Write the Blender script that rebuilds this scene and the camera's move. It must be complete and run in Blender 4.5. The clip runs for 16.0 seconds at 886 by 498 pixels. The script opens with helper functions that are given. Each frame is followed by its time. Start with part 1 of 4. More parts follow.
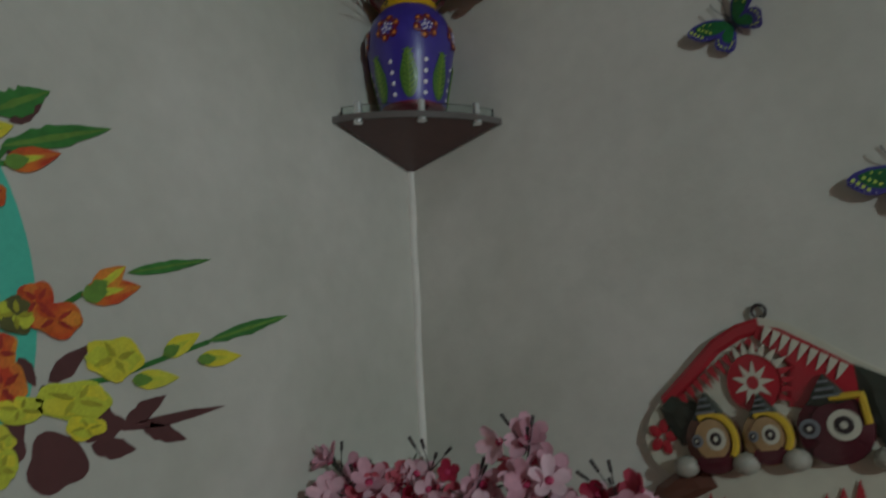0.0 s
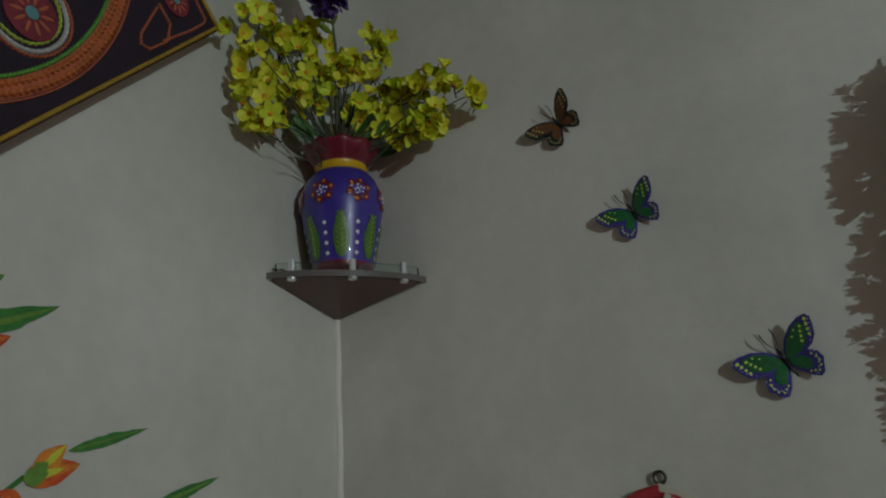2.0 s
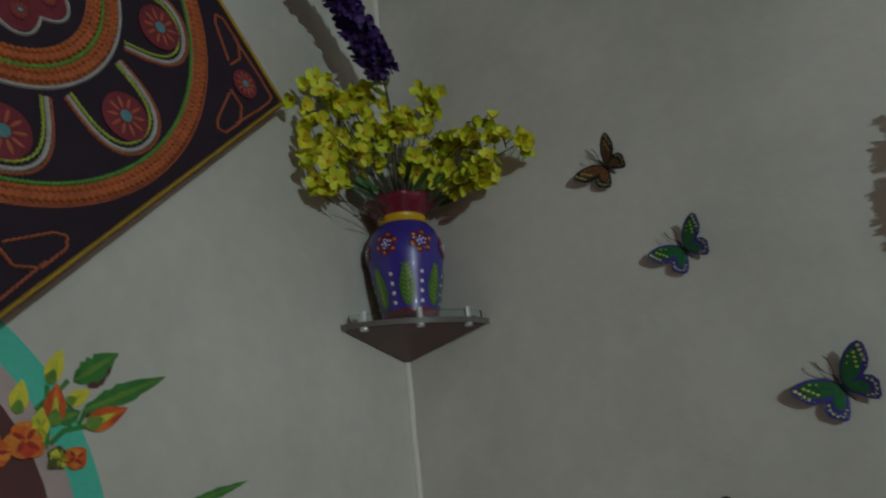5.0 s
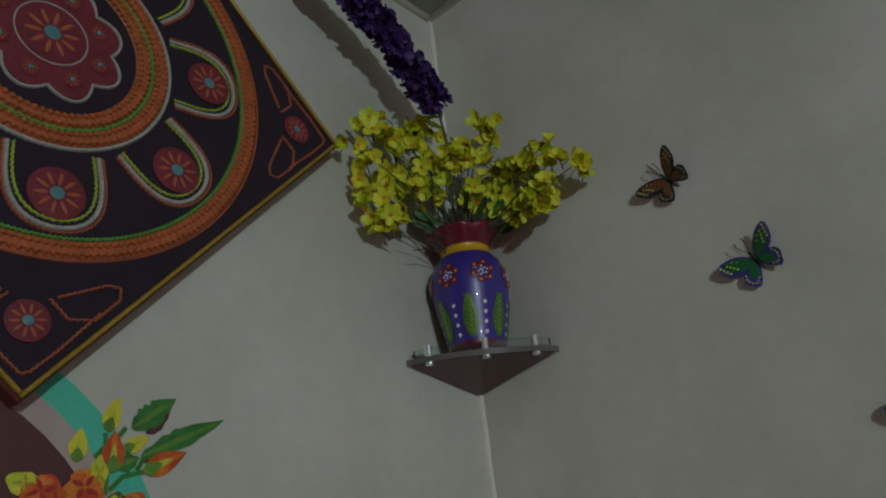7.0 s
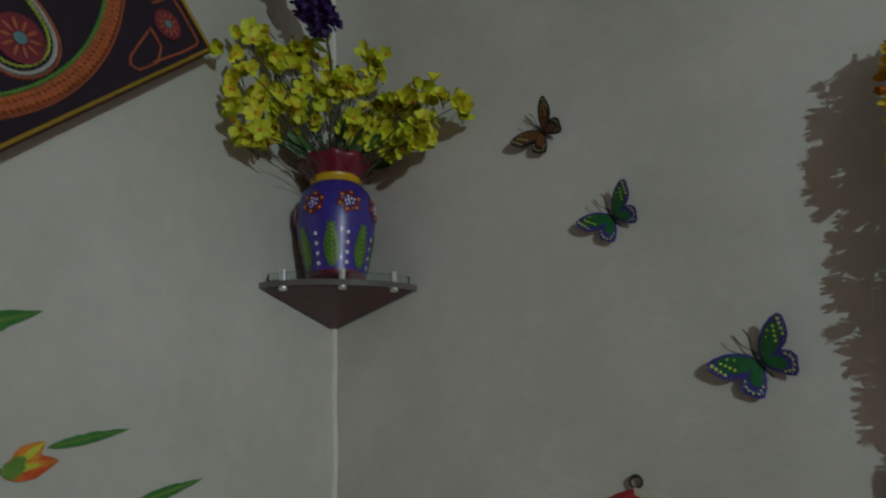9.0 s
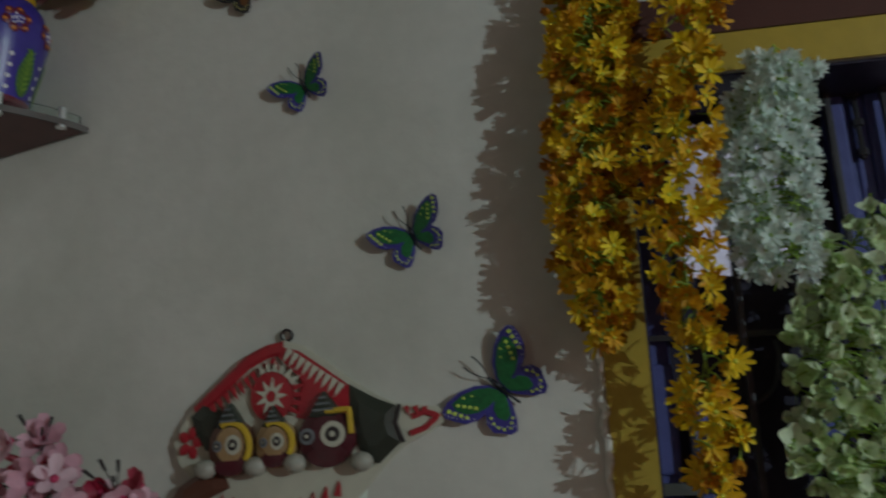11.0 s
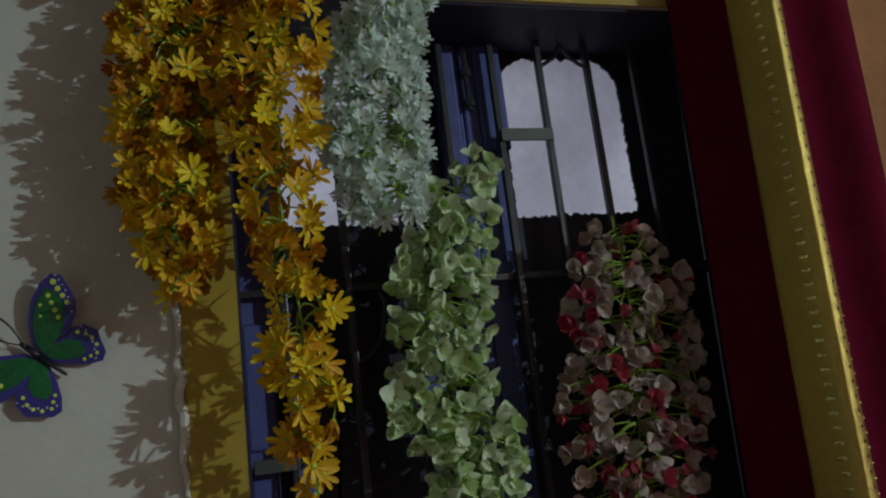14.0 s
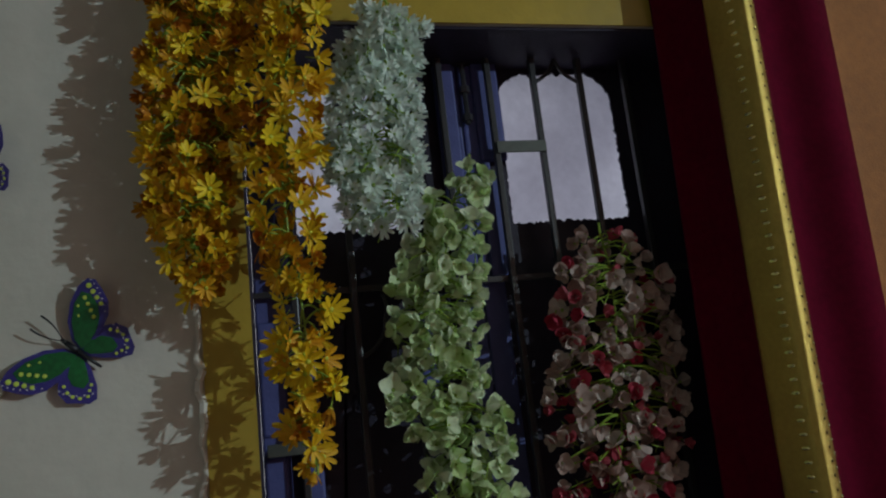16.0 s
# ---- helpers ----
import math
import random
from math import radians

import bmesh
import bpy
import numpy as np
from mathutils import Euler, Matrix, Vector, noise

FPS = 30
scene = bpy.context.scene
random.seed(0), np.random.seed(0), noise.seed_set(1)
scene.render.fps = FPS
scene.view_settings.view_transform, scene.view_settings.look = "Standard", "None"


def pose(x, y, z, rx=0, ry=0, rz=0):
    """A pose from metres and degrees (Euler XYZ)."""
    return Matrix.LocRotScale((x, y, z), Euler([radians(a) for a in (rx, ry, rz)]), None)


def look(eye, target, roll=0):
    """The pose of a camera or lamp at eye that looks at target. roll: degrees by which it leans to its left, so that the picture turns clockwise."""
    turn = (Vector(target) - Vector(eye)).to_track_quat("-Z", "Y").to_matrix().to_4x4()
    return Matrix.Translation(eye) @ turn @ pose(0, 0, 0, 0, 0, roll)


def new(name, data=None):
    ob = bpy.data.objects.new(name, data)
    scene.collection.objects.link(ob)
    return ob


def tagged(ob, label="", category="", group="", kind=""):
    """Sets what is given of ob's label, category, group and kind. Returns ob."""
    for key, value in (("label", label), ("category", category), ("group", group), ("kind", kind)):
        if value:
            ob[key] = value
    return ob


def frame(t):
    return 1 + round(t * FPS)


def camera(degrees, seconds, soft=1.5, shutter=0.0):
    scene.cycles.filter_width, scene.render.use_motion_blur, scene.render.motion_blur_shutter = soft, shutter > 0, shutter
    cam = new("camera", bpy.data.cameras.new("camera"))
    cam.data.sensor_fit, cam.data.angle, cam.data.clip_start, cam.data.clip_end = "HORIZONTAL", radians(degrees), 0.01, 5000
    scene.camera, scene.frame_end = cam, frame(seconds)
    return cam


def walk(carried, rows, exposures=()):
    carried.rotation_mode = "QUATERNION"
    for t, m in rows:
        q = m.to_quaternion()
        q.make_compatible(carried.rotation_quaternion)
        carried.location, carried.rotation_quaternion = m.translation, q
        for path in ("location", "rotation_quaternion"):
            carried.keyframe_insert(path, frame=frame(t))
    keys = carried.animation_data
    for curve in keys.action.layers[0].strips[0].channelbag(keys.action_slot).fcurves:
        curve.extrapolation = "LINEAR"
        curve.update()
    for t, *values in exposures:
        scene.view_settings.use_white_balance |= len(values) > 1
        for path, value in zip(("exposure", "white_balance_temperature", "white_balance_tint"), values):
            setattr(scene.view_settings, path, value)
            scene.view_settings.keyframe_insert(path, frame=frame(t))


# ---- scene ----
cam = camera(60.2, 16.0, soft=2.1, shutter=0.4)
PATH = [
    (0, (0.742, -0.949, 1.680), (-0.395, 0.629, 2.147), -3.12),
    (0.5, (0.766, -0.975, 1.721), (-0.247, 0.662, 2.265), -3.15),
    (1, (0.771, -1.015, 1.732), (-0.159, 0.646, 2.346), -3.37),
    (1.5, (0.764, -1.042, 1.761), (-0.120, 0.632, 2.405), -3.86),
    (2, (0.762, -1.060, 1.774), (-0.102, 0.622, 2.426), -4.00),
    (2.5, (0.760, -1.070, 1.780), (-0.086, 0.619, 2.436), -4.03),
    (3, (0.768, -1.077, 1.781), (-0.060, 0.617, 2.449), -3.88),
    (3.5, (0.781, -1.077, 1.780), (-0.043, 0.616, 2.454), -3.72),
    (4, (0.789, -1.102, 1.783), (-0.048, 0.587, 2.451), -4.07),
    (4.5, (0.794, -1.115, 1.783), (-0.089, 0.548, 2.458), -4.69),
    (5, (0.797, -1.141, 1.799), (-0.175, 0.462, 2.498), -6.46),
    (5.2, (0.804, -1.138, 1.802), (-0.213, 0.423, 2.530), -7.05),
    (7.3, (0.857, -1.062, 1.792), (-0.318, 0.340, 2.600), -6.99),
    (7.5, (0.860, -1.054, 1.792), (-0.297, 0.370, 2.587), -6.19),
    (8, (0.866, -1.034, 1.785), (-0.243, 0.441, 2.556), -4.80),
    (8.2, (0.865, -1.025, 1.778), (-0.225, 0.466, 2.546), -4.51),
    (10.3, (0.866, -1.003, 1.667), (0.241, 0.808, 2.242), -2.02),
    (10.5, (0.872, -1.005, 1.661), (0.332, 0.841, 2.210), -2.02),
    (11, (0.904, -0.998, 1.650), (0.581, 0.914, 2.141), -1.96),
    (11.5, (0.939, -0.960, 1.645), (0.824, 0.985, 2.096), -2.41),
    (12, (0.965, -0.930, 1.635), (1.035, 1.022, 2.069), -3.14),
    (12.5, (0.979, -0.899, 1.639), (1.217, 1.044, 2.048), -4.15),
    (13, (0.980, -0.875, 1.636), (1.343, 1.051, 2.033), -5.05),
    (13.5, (0.979, -0.852, 1.628), (1.467, 1.046, 2.028), -6.05),
    (14, (0.964, -0.828, 1.623), (1.557, 1.040, 2.024), -6.91),
    (14.5, (0.960, -0.816, 1.615), (1.577, 1.043, 2.021), -7.02),
    (15, (0.948, -0.819, 1.612), (1.572, 1.039, 2.014), -7.01),
    (15.5, (0.966, -0.863, 1.618), (1.544, 1.010, 2.015), -6.72),
    (16, (0.992, -0.926, 1.612), (1.490, 0.969, 2.012), -6.46),
]
walk(cam, [(t, look(eye, target, roll)) for t, eye, target, roll in PATH], [(0.0, 0.0)])

# ---- light ----
world = bpy.data.worlds.new("world")
scene.world = world
world.use_nodes = True
wbg = world.node_tree.nodes["Background"]
wbg.inputs[0].default_value = (0.86, 0.86, 1.0, 1)
wbg.inputs[1].default_value = 0.75

bulb = bpy.data.lights.new("room_bulb", "POINT")
bulb.energy, bulb.color, bulb.shadow_soft_size = 206.0, (0.78, 1.0, 1.06), 0.018
new("room_bulb", bulb).location = (4.35, -2.75, 2.42)


# ---- materials ----
def mat(name, color, rough=0.6, metal=0.0, vary=0.12, scale=40.0, bump=0.0, bscale=200.0, random_hue=None, translucent=0.0, coat=0.0, stain=None, spec=0.5):
    """Colour with noise at two scales, optional bump, a second colour picked by the object's random number, and a second colour in stains."""
    m = bpy.data.materials.new(name)
    m.use_nodes = True
    nt = m.node_tree
    n, l = nt.nodes, nt.links
    b = n["Principled BSDF"]
    b.inputs["Roughness"].default_value = rough
    b.inputs["Metallic"].default_value = metal
    b.inputs["Coat Weight"].default_value = coat
    b.inputs["Specular IOR Level"].default_value = spec
    tc = n.new("ShaderNodeTexCoord")

    def noise_tex(sc, detail=5.0):
        t = n.new("ShaderNodeTexNoise")
        t.inputs["Scale"].default_value, t.inputs["Detail"].default_value = sc, detail
        l.new(tc.outputs["Object"], t.inputs["Vector"])
        return t

    def mix(fac, a, c, kind="MIX"):
        x = n.new("ShaderNodeMix")
        x.data_type, x.blend_type = "RGBA", kind
        for sock, v in ((x.inputs[0], fac), (x.inputs[6], a), (x.inputs[7], c)):
            if isinstance(v, bpy.types.NodeSocket):
                l.new(v, sock)
            elif isinstance(v, (int, float)):
                sock.default_value = v
            else:
                sock.default_value = (*v, 1)
        return x.outputs[2]

    base = color
    if random_hue:
        oi = n.new("ShaderNodeObjectInfo")
        base = mix(oi.outputs["Random"], color, random_hue)
    if stain:
        r = n.new("ShaderNodeValToRGB")
        r.color_ramp.elements[0].position, r.color_ramp.elements[1].position = 0.42, 0.68
        l.new(noise_tex(scale * 0.06, 6.0).outputs["Fac"], r.inputs[0])
        base = mix(r.outputs[0], base, stain)
    fine, coarse = noise_tex(scale), noise_tex(scale * 0.13)
    g = n.new("ShaderNodeMath")
    g.operation = "ADD"
    l.new(fine.outputs["Fac"], g.inputs[0])
    l.new(coarse.outputs["Fac"], g.inputs[1])
    mr = n.new("ShaderNodeMapRange")
    mr.inputs[1].default_value, mr.inputs[2].default_value = 0.6, 1.4
    mr.inputs[3].default_value, mr.inputs[4].default_value = 1 - vary, 1 + vary
    l.new(g.outputs[0], mr.inputs[0])
    cmb = n.new("ShaderNodeCombineColor")
    for i in range(3):
        l.new(mr.outputs[0], cmb.inputs[i])
    col = mix(1.0, base, cmb.outputs[0], "MULTIPLY")
    l.new(col, b.inputs["Base Color"])
    if bump:
        bp = n.new("ShaderNodeBump")
        bp.inputs["Strength"].default_value, bp.inputs["Distance"].default_value = bump, 0.002
        l.new(noise_tex(bscale).outputs["Fac"], bp.inputs["Height"])
        l.new(bp.outputs[0], b.inputs["Normal"])
    if translucent:
        tr = n.new("ShaderNodeBsdfTranslucent")
        l.new(col, tr.inputs[0])
        ms = n.new("ShaderNodeMixShader")
        ms.inputs[0].default_value = translucent
        l.new(b.outputs[0], ms.inputs[1])
        l.new(tr.outputs[0], ms.inputs[2])
        l.new(ms.outputs[0], n["Material Output"].inputs[0])
    return m


def glass(name, color, rough=0.02):
    m = bpy.data.materials.new(name)
    m.use_nodes = True
    b = m.node_tree.nodes["Principled BSDF"]
    b.inputs["Base Color"].default_value = (*color, 1)
    b.inputs["Roughness"].default_value = rough
    b.inputs["Transmission Weight"].default_value = 1.0
    b.inputs["IOR"].default_value = 1.45
    return m


PAINT = mat("wall_paint", (0.60, 0.575, 0.52), 0.62, vary=0.07, scale=34, bump=0.45, bscale=55, stain=(0.44, 0.435, 0.372))
# dark red for the unseen walls, chosen to redden and deepen the shadows
BOUNCE_RED = mat("bounce_red", (0.19, 0.058, 0.044), 0.7, vary=0.05, scale=20)
BEAD = mat("plaster_bead", (0.66, 0.63, 0.57), 0.6, vary=0.08, scale=60, bump=0.4, bscale=120)
CEIL = mat("ceiling_paint", (0.28, 0.31, 0.26), 0.7, vary=0.05, scale=20)
# the floor is never in view; its red only warms the bounce
FLOOR = mat("floor_bounce_red", (0.16, 0.07, 0.05), 0.4, vary=0.12, scale=12)
YELLOW = mat("yellow_enamel", (0.42, 0.29, 0.035), 0.42, vary=0.10, scale=45, bump=0.4, bscale=70, stain=(0.36, 0.25, 0.04))
BROWNBAND = mat("dark_brown", (0.085, 0.033, 0.026), 0.6, spec=0.2, vary=0.12, scale=30, bump=0.2)
NAVY = mat("navy_enamel", (0.085, 0.095, 0.26), 0.5, spec=0.2, vary=0.15, scale=50, bump=0.3)
BLACKISH = mat("black_enamel", (0.030, 0.025, 0.042), 0.5, spec=0.2, vary=0.3, scale=50, bump=0.3)
IRON = mat("painted_iron", (0.032, 0.031, 0.036), 0.34, 0.0, spec=0.5, vary=0.2, scale=90, bump=0.2)
PLATE = mat("latch_metal", (0.085, 0.09, 0.08), 0.5, 0.2, vary=0.2, scale=80)
FROST = mat("frosted_pane", (0.76, 0.77, 0.80), 0.5, vary=0.10, scale=90, translucent=0.85, stain=(0.60, 0.60, 0.64))
CHROME = mat("chrome", (0.92, 0.92, 0.93), 0.30, 1.0, vary=0.05)
SHELF_GLASS = mat("shelf_glass", (0.125, 0.108, 0.102), 0.12, vary=0.08, scale=40, coat=0.5)
SHELF_BRACKET = mat("bracket_brown", (0.095, 0.045, 0.042), 0.25, vary=0.12, scale=40)
RAIL_GLASS = glass("rail_glass", (0.88, 0.94, 0.90), 0.02)

VIOLET = mat("vase_violet", (0.042, 0.026, 0.27), 0.34, vary=0.2, scale=60, coat=0.4)
MAROON_GLAZE = mat("vase_maroon", (0.15, 0.008, 0.022), 0.3, vary=0.2, scale=60, coat=0.4)
YELLOW_GLAZE = mat("vase_yellow", (0.62, 0.36, 0.01), 0.35, vary=0.15, scale=60, coat=0.3)
GREEN_GLAZE = mat("vase_green", (0.06, 0.16, 0.02), 0.4, vary=0.35, scale=250, coat=0.3)
LIME_GLAZE = mat("vase_lime", (0.22, 0.36, 0.04), 0.4, vary=0.2, scale=150)
WHITE_DOT = mat("white_dot", (0.8, 0.78, 0.8), 0.4, vary=0.05)
RUST = mat("rust_dab", (0.30, 0.07, 0.015), 0.4, vary=0.2, scale=150)
ORANGE_DOT = mat("orange_dot", (0.65, 0.22, 0.02), 0.4, vary=0.1)

LIMEY = mat("yellow_petal", (0.60, 0.70, 0.035), 0.6, vary=0.2, scale=150, random_hue=(0.74, 0.70, 0.035), translucent=0.12)
HEART = mat("flower_heart", (0.62, 0.24, 0.01), 0.7, vary=0.3, scale=200)
STEM = mat("dark_stem", (0.035, 0.045, 0.02), 0.6, vary=0.3, scale=120)
STEM_LIME = mat("lime_stem", (0.30, 0.45, 0.06), 0.5, vary=0.2, scale=120, translucent=0.2)
LEAFGREEN = mat("leaf_green", (0.05, 0.13, 0.03), 0.5, vary=0.3, scale=90)
PURPLE = mat("purple_petal", (0.045, 0.018, 0.13), 0.6, vary=0.3, scale=150, random_hue=(0.07, 0.025, 0.17), translucent=0.15)
ORANGE_PETAL = mat("orange_petal", (0.70, 0.34, 0.004), 0.6, vary=0.2, scale=130, random_hue=(0.82, 0.62, 0.01), translucent=0.14)
RUST_PETAL = mat("rust_petal", (0.50, 0.17, 0.006), 0.6, vary=0.2, scale=130, random_hue=(0.70, 0.38, 0.008), translucent=0.14)
WHITE_PETAL = mat("white_petal", (0.74, 0.86, 0.78), 0.6, vary=0.12, scale=130, random_hue=(0.84, 0.90, 0.86), translucent=0.38)
LIME_PETAL = mat("lime_petal", (0.58, 0.74, 0.32), 0.55, vary=0.22, scale=110, random_hue=(0.84, 0.90, 0.70), translucent=0.32)
BLUSH_PETAL = mat("blush_petal", (0.42, 0.27, 0.23), 0.5, vary=0.25, scale=110, random_hue=(0.66, 0.55, 0.50), translucent=0.3)
CERISE_PETAL = mat("cerise_petal", (0.42, 0.02, 0.06), 0.55, vary=0.25, scale=110, random_hue=(0.60, 0.12, 0.16), translucent=0.25)
PINK_PETAL = mat("pink_petal", (0.70, 0.36, 0.44), 0.6, vary=0.15, scale=130, random_hue=(0.80, 0.56, 0.62), translucent=0.25)
PINK_HEART = mat("pink_heart", (0.45, 0.03, 0.10), 0.6, vary=0.2, scale=150)
BUD_DARK = mat("dark_bud", (0.03, 0.02, 0.02), 0.6, vary=0.2)

WING_RIM = mat("wing_violet", (0.04, 0.03, 0.21), 0.45, vary=0.25, scale=150)
WING_GREEN = mat("wing_green", (0.008, 0.11, 0.028), 0.45, vary=0.45, scale=180)
WING_DOT = mat("wing_dot", (0.55, 0.68, 0.10), 0.5, vary=0.15)
WING_WHITE = mat("wing_white", (0.62, 0.62, 0.68), 0.5, vary=0.1)
WING_BLACK = mat("wing_black", (0.012, 0.012, 0.018), 0.45, vary=0.3, scale=150)
WING_BROWN = mat("wing_brown", (0.13, 0.05, 0.015), 0.5, vary=0.35, scale=150)
WING_CREAM = mat("wing_cream", (0.50, 0.44, 0.16), 0.5, vary=0.15)

VELVET = mat("maroon_velvet", (0.090, 0.001, 0.013), 0.95, spec=0.08, vary=0.25, scale=120, bump=0.3, bscale=600)
GOLDCLOTH = mat("gold_brocade", (0.50, 0.36, 0.09), 0.30, 0.85, vary=0.15, scale=160, bump=0.5, bscale=700)
SEQUIN = mat("sequin", (0.85, 0.72, 0.35), 0.2, 1.0, vary=0.1)
SEQUIN_DARK = mat("dark_eyelet", (0.10, 0.06, 0.015), 0.5, 0.4, vary=0.1)
RUSTCLOTH = mat("rust_cloth", (0.28, 0.10, 0.02), 0.8, vary=0.2, scale=80, bump=0.5, bscale=300)

CLOTH_BLACK = mat("aubergine_cloth", (0.016, 0.006, 0.016), 0.8, vary=0.3, scale=200, bump=0.3, bscale=900)
FRAME_GOLD = mat("gilt_wood", (0.42, 0.26, 0.03), 0.4, 0.4, vary=0.25, scale=120, bump=0.3)
FRAME_RED = mat("redwood_side", (0.12, 0.02, 0.015), 0.5, vary=0.2, scale=60)
T_ORANGE = mat("orange_thread", (0.46, 0.12, 0.025), 0.6, vary=0.35, scale=400, bump=0.8, bscale=500)
T_RUST = mat("rust_thread", (0.40, 0.10, 0.04), 0.6, vary=0.3, scale=400)
T_GREEN = mat("green_thread", (0.10, 0.30, 0.04), 0.6, vary=0.3, scale=400)
T_LIME = mat("lime_thread", (0.38, 0.48, 0.05), 0.6, vary=0.3, scale=400)
T_SILVER = mat("silver_thread", (0.45, 0.44, 0.40), 0.4, 0.2, vary=0.35, scale=500)
T_RED = mat("crimson_patch", (0.17, 0.018, 0.03), 0.6, vary=0.4, scale=260)
T_TEAL = mat("teal_bead", (0.10, 0.24, 0.26), 0.35, vary=0.2)

TEAL = mat("teal_print", (0.08, 0.52, 0.38), 0.4, vary=0.10, scale=160)
PRINT_SHADE = mat("maroon_print", (0.10, 0.035, 0.035), 0.45, vary=0.12, scale=80)
P_ORANGE = mat("print_orange", (0.66, 0.16, 0.03), 0.45, vary=0.3, scale=330, stain=(0.70, 0.30, 0.03))
P_RED = mat("print_red", (0.56, 0.055, 0.02), 0.45, vary=0.3, scale=330, stain=(0.66, 0.20, 0.02))
P_YELLOW = mat("print_yellow", (0.72, 0.62, 0.04), 0.45, vary=0.2, scale=330, stain=(0.58, 0.58, 0.06))
P_LIME = mat("print_lime", (0.54, 0.57, 0.05), 0.45, vary=0.25, scale=330)
P_GREEN = mat("print_green", (0.04, 0.19, 0.035), 0.45, vary=0.4, scale=70)
P_MID = mat("print_mid_green", (0.13, 0.26, 0.04), 0.45, vary=0.35, scale=120)
P_SHADE_WARM = mat("print_deep_red", (0.36, 0.03, 0.02), 0.45, vary=0.3, scale=200)
P_SHADE_LIME = mat("print_olive_yellow", (0.38, 0.36, 0.03), 0.45, vary=0.25, scale=200)
P_ROSE = mat("print_rose", (0.44, 0.35, 0.33), 0.45, vary=0.12, scale=40)
P_OLIVE = mat("print_olive", (0.10, 0.10, 0.03), 0.45, vary=0.3, scale=60)

M_RED = mat("plaque_red", (0.36, 0.015, 0.025), 0.35, vary=0.12, scale=60, coat=0.3)
M_CREAM = mat("plaque_cream", (0.52, 0.50, 0.40), 0.4, vary=0.08, scale=60, coat=0.3)
M_DARK = mat("plaque_dark_green", (0.028, 0.032, 0.022), 0.4, vary=0.2, scale=60, coat=0.2)
M_BROWN = mat("plaque_brown", (0.10, 0.035, 0.02), 0.4, vary=0.2, scale=80, coat=0.3)
M_YELLOW = mat("plaque_yellow", (0.55, 0.36, 0.03), 0.4, vary=0.15, scale=80)
M_PLUM = mat("plaque_plum", (0.07, 0.008, 0.014), 0.35, vary=0.2, scale=80, coat=0.3)
M_TAN = mat("plaque_tan", (0.36, 0.22, 0.10), 0.35, vary=0.2, scale=120, coat=0.3)
M_KNOB = mat("plaque_clay", (0.33, 0.31, 0.26), 0.5, vary=0.2, scale=120, bump=0.3)
M_GREY = mat("plaque_grey", (0.16, 0.17, 0.18), 0.4, vary=0.15, scale=80)


# ---- mesh helpers ----
def mesh_of(name, bm, *mats):
    bmesh.ops.recalc_face_normals(bm, faces=bm.faces)
    me = bpy.data.meshes.new(name)
    bm.to_mesh(me)
    bm.free()
    for m in mats:
        me.materials.append(m)
    return me


def smooth(me):
    for p in me.polygons:
        p.use_smooth = True
    return me


def part(name, bm, material, parent=None, label="", soft=False):
    mats = material if isinstance(material, (list, tuple)) else (material,)
    me = bm if isinstance(bm, bpy.types.Mesh) else mesh_of(name, bm, *mats)
    if soft:
        smooth(me)
    ob = new(name, me)
    if parent:
        ob.parent = parent
    if label:
        tagged(ob, label)
    return ob


def empty(name, m, label, category, group="", kind=""):
    ob = new(name)
    ob.empty_display_size = 0.02
    ob.matrix_world = m
    return tagged(ob, label, category, group, kind)


def box(bm, x0, x1, y0, y1, z0, z1, bev=0.0, mi=0):
    r = bmesh.ops.create_cube(bm, size=1, matrix=Matrix.Translation(((x0 + x1) / 2, (y0 + y1) / 2, (z0 + z1) / 2)) @ Matrix.Diagonal((x1 - x0, y1 - y0, z1 - z0, 1)))
    fs = list({f for v in r["verts"] for f in v.link_faces})
    for f in fs:
        f.material_index = mi
    if bev:
        es = list({e for v in r["verts"] for e in v.link_edges})
        bmesh.ops.bevel(bm, geom=es, offset=bev, segments=2, affect="EDGES", profile=0.5)
    return bm


def boxm(x0, x1, y0, y1, z0, z1, bev=0.0):
    return box(bmesh.new(), x0, x1, y0, y1, z0, z1, bev)


def outline_plate(bm, pts, depth, place, mi=0, dome=0.0):
    """A flat plate with the outline pts (u, v), from w = 0 to w = depth, with the front domed; place maps (u, v, w) to the world."""
    n = len(pts)
    cu, cv = sum(p[0] for p in pts) / n, sum(p[1] for p in pts) / n
    back = [bm.verts.new(place(u, v, 0)) for u, v in pts]
    front = [bm.verts.new(place(u, v, depth)) for u, v in pts]
    inner = [bm.verts.new(place(cu + (u - cu) * 0.55, cv + (v - cv) * 0.55, depth + dome * 0.8)) for u, v in pts]
    c = bm.verts.new(place(cu, cv, depth + dome))
    for i in range(n):
        j = (i + 1) % n
        for vs in ((back[i], back[j], front[j], front[i]), (front[i], front[j], inner[j], inner[i]), (inner[i], inner[j], c)):
            f = bm.faces.new(vs)
            f.material_index = mi
    return bm


def wall_left(u, v, w):
    return Vector((w, u, v))


def wall_right(u, v, w):
    return Vector((u, -w, v))


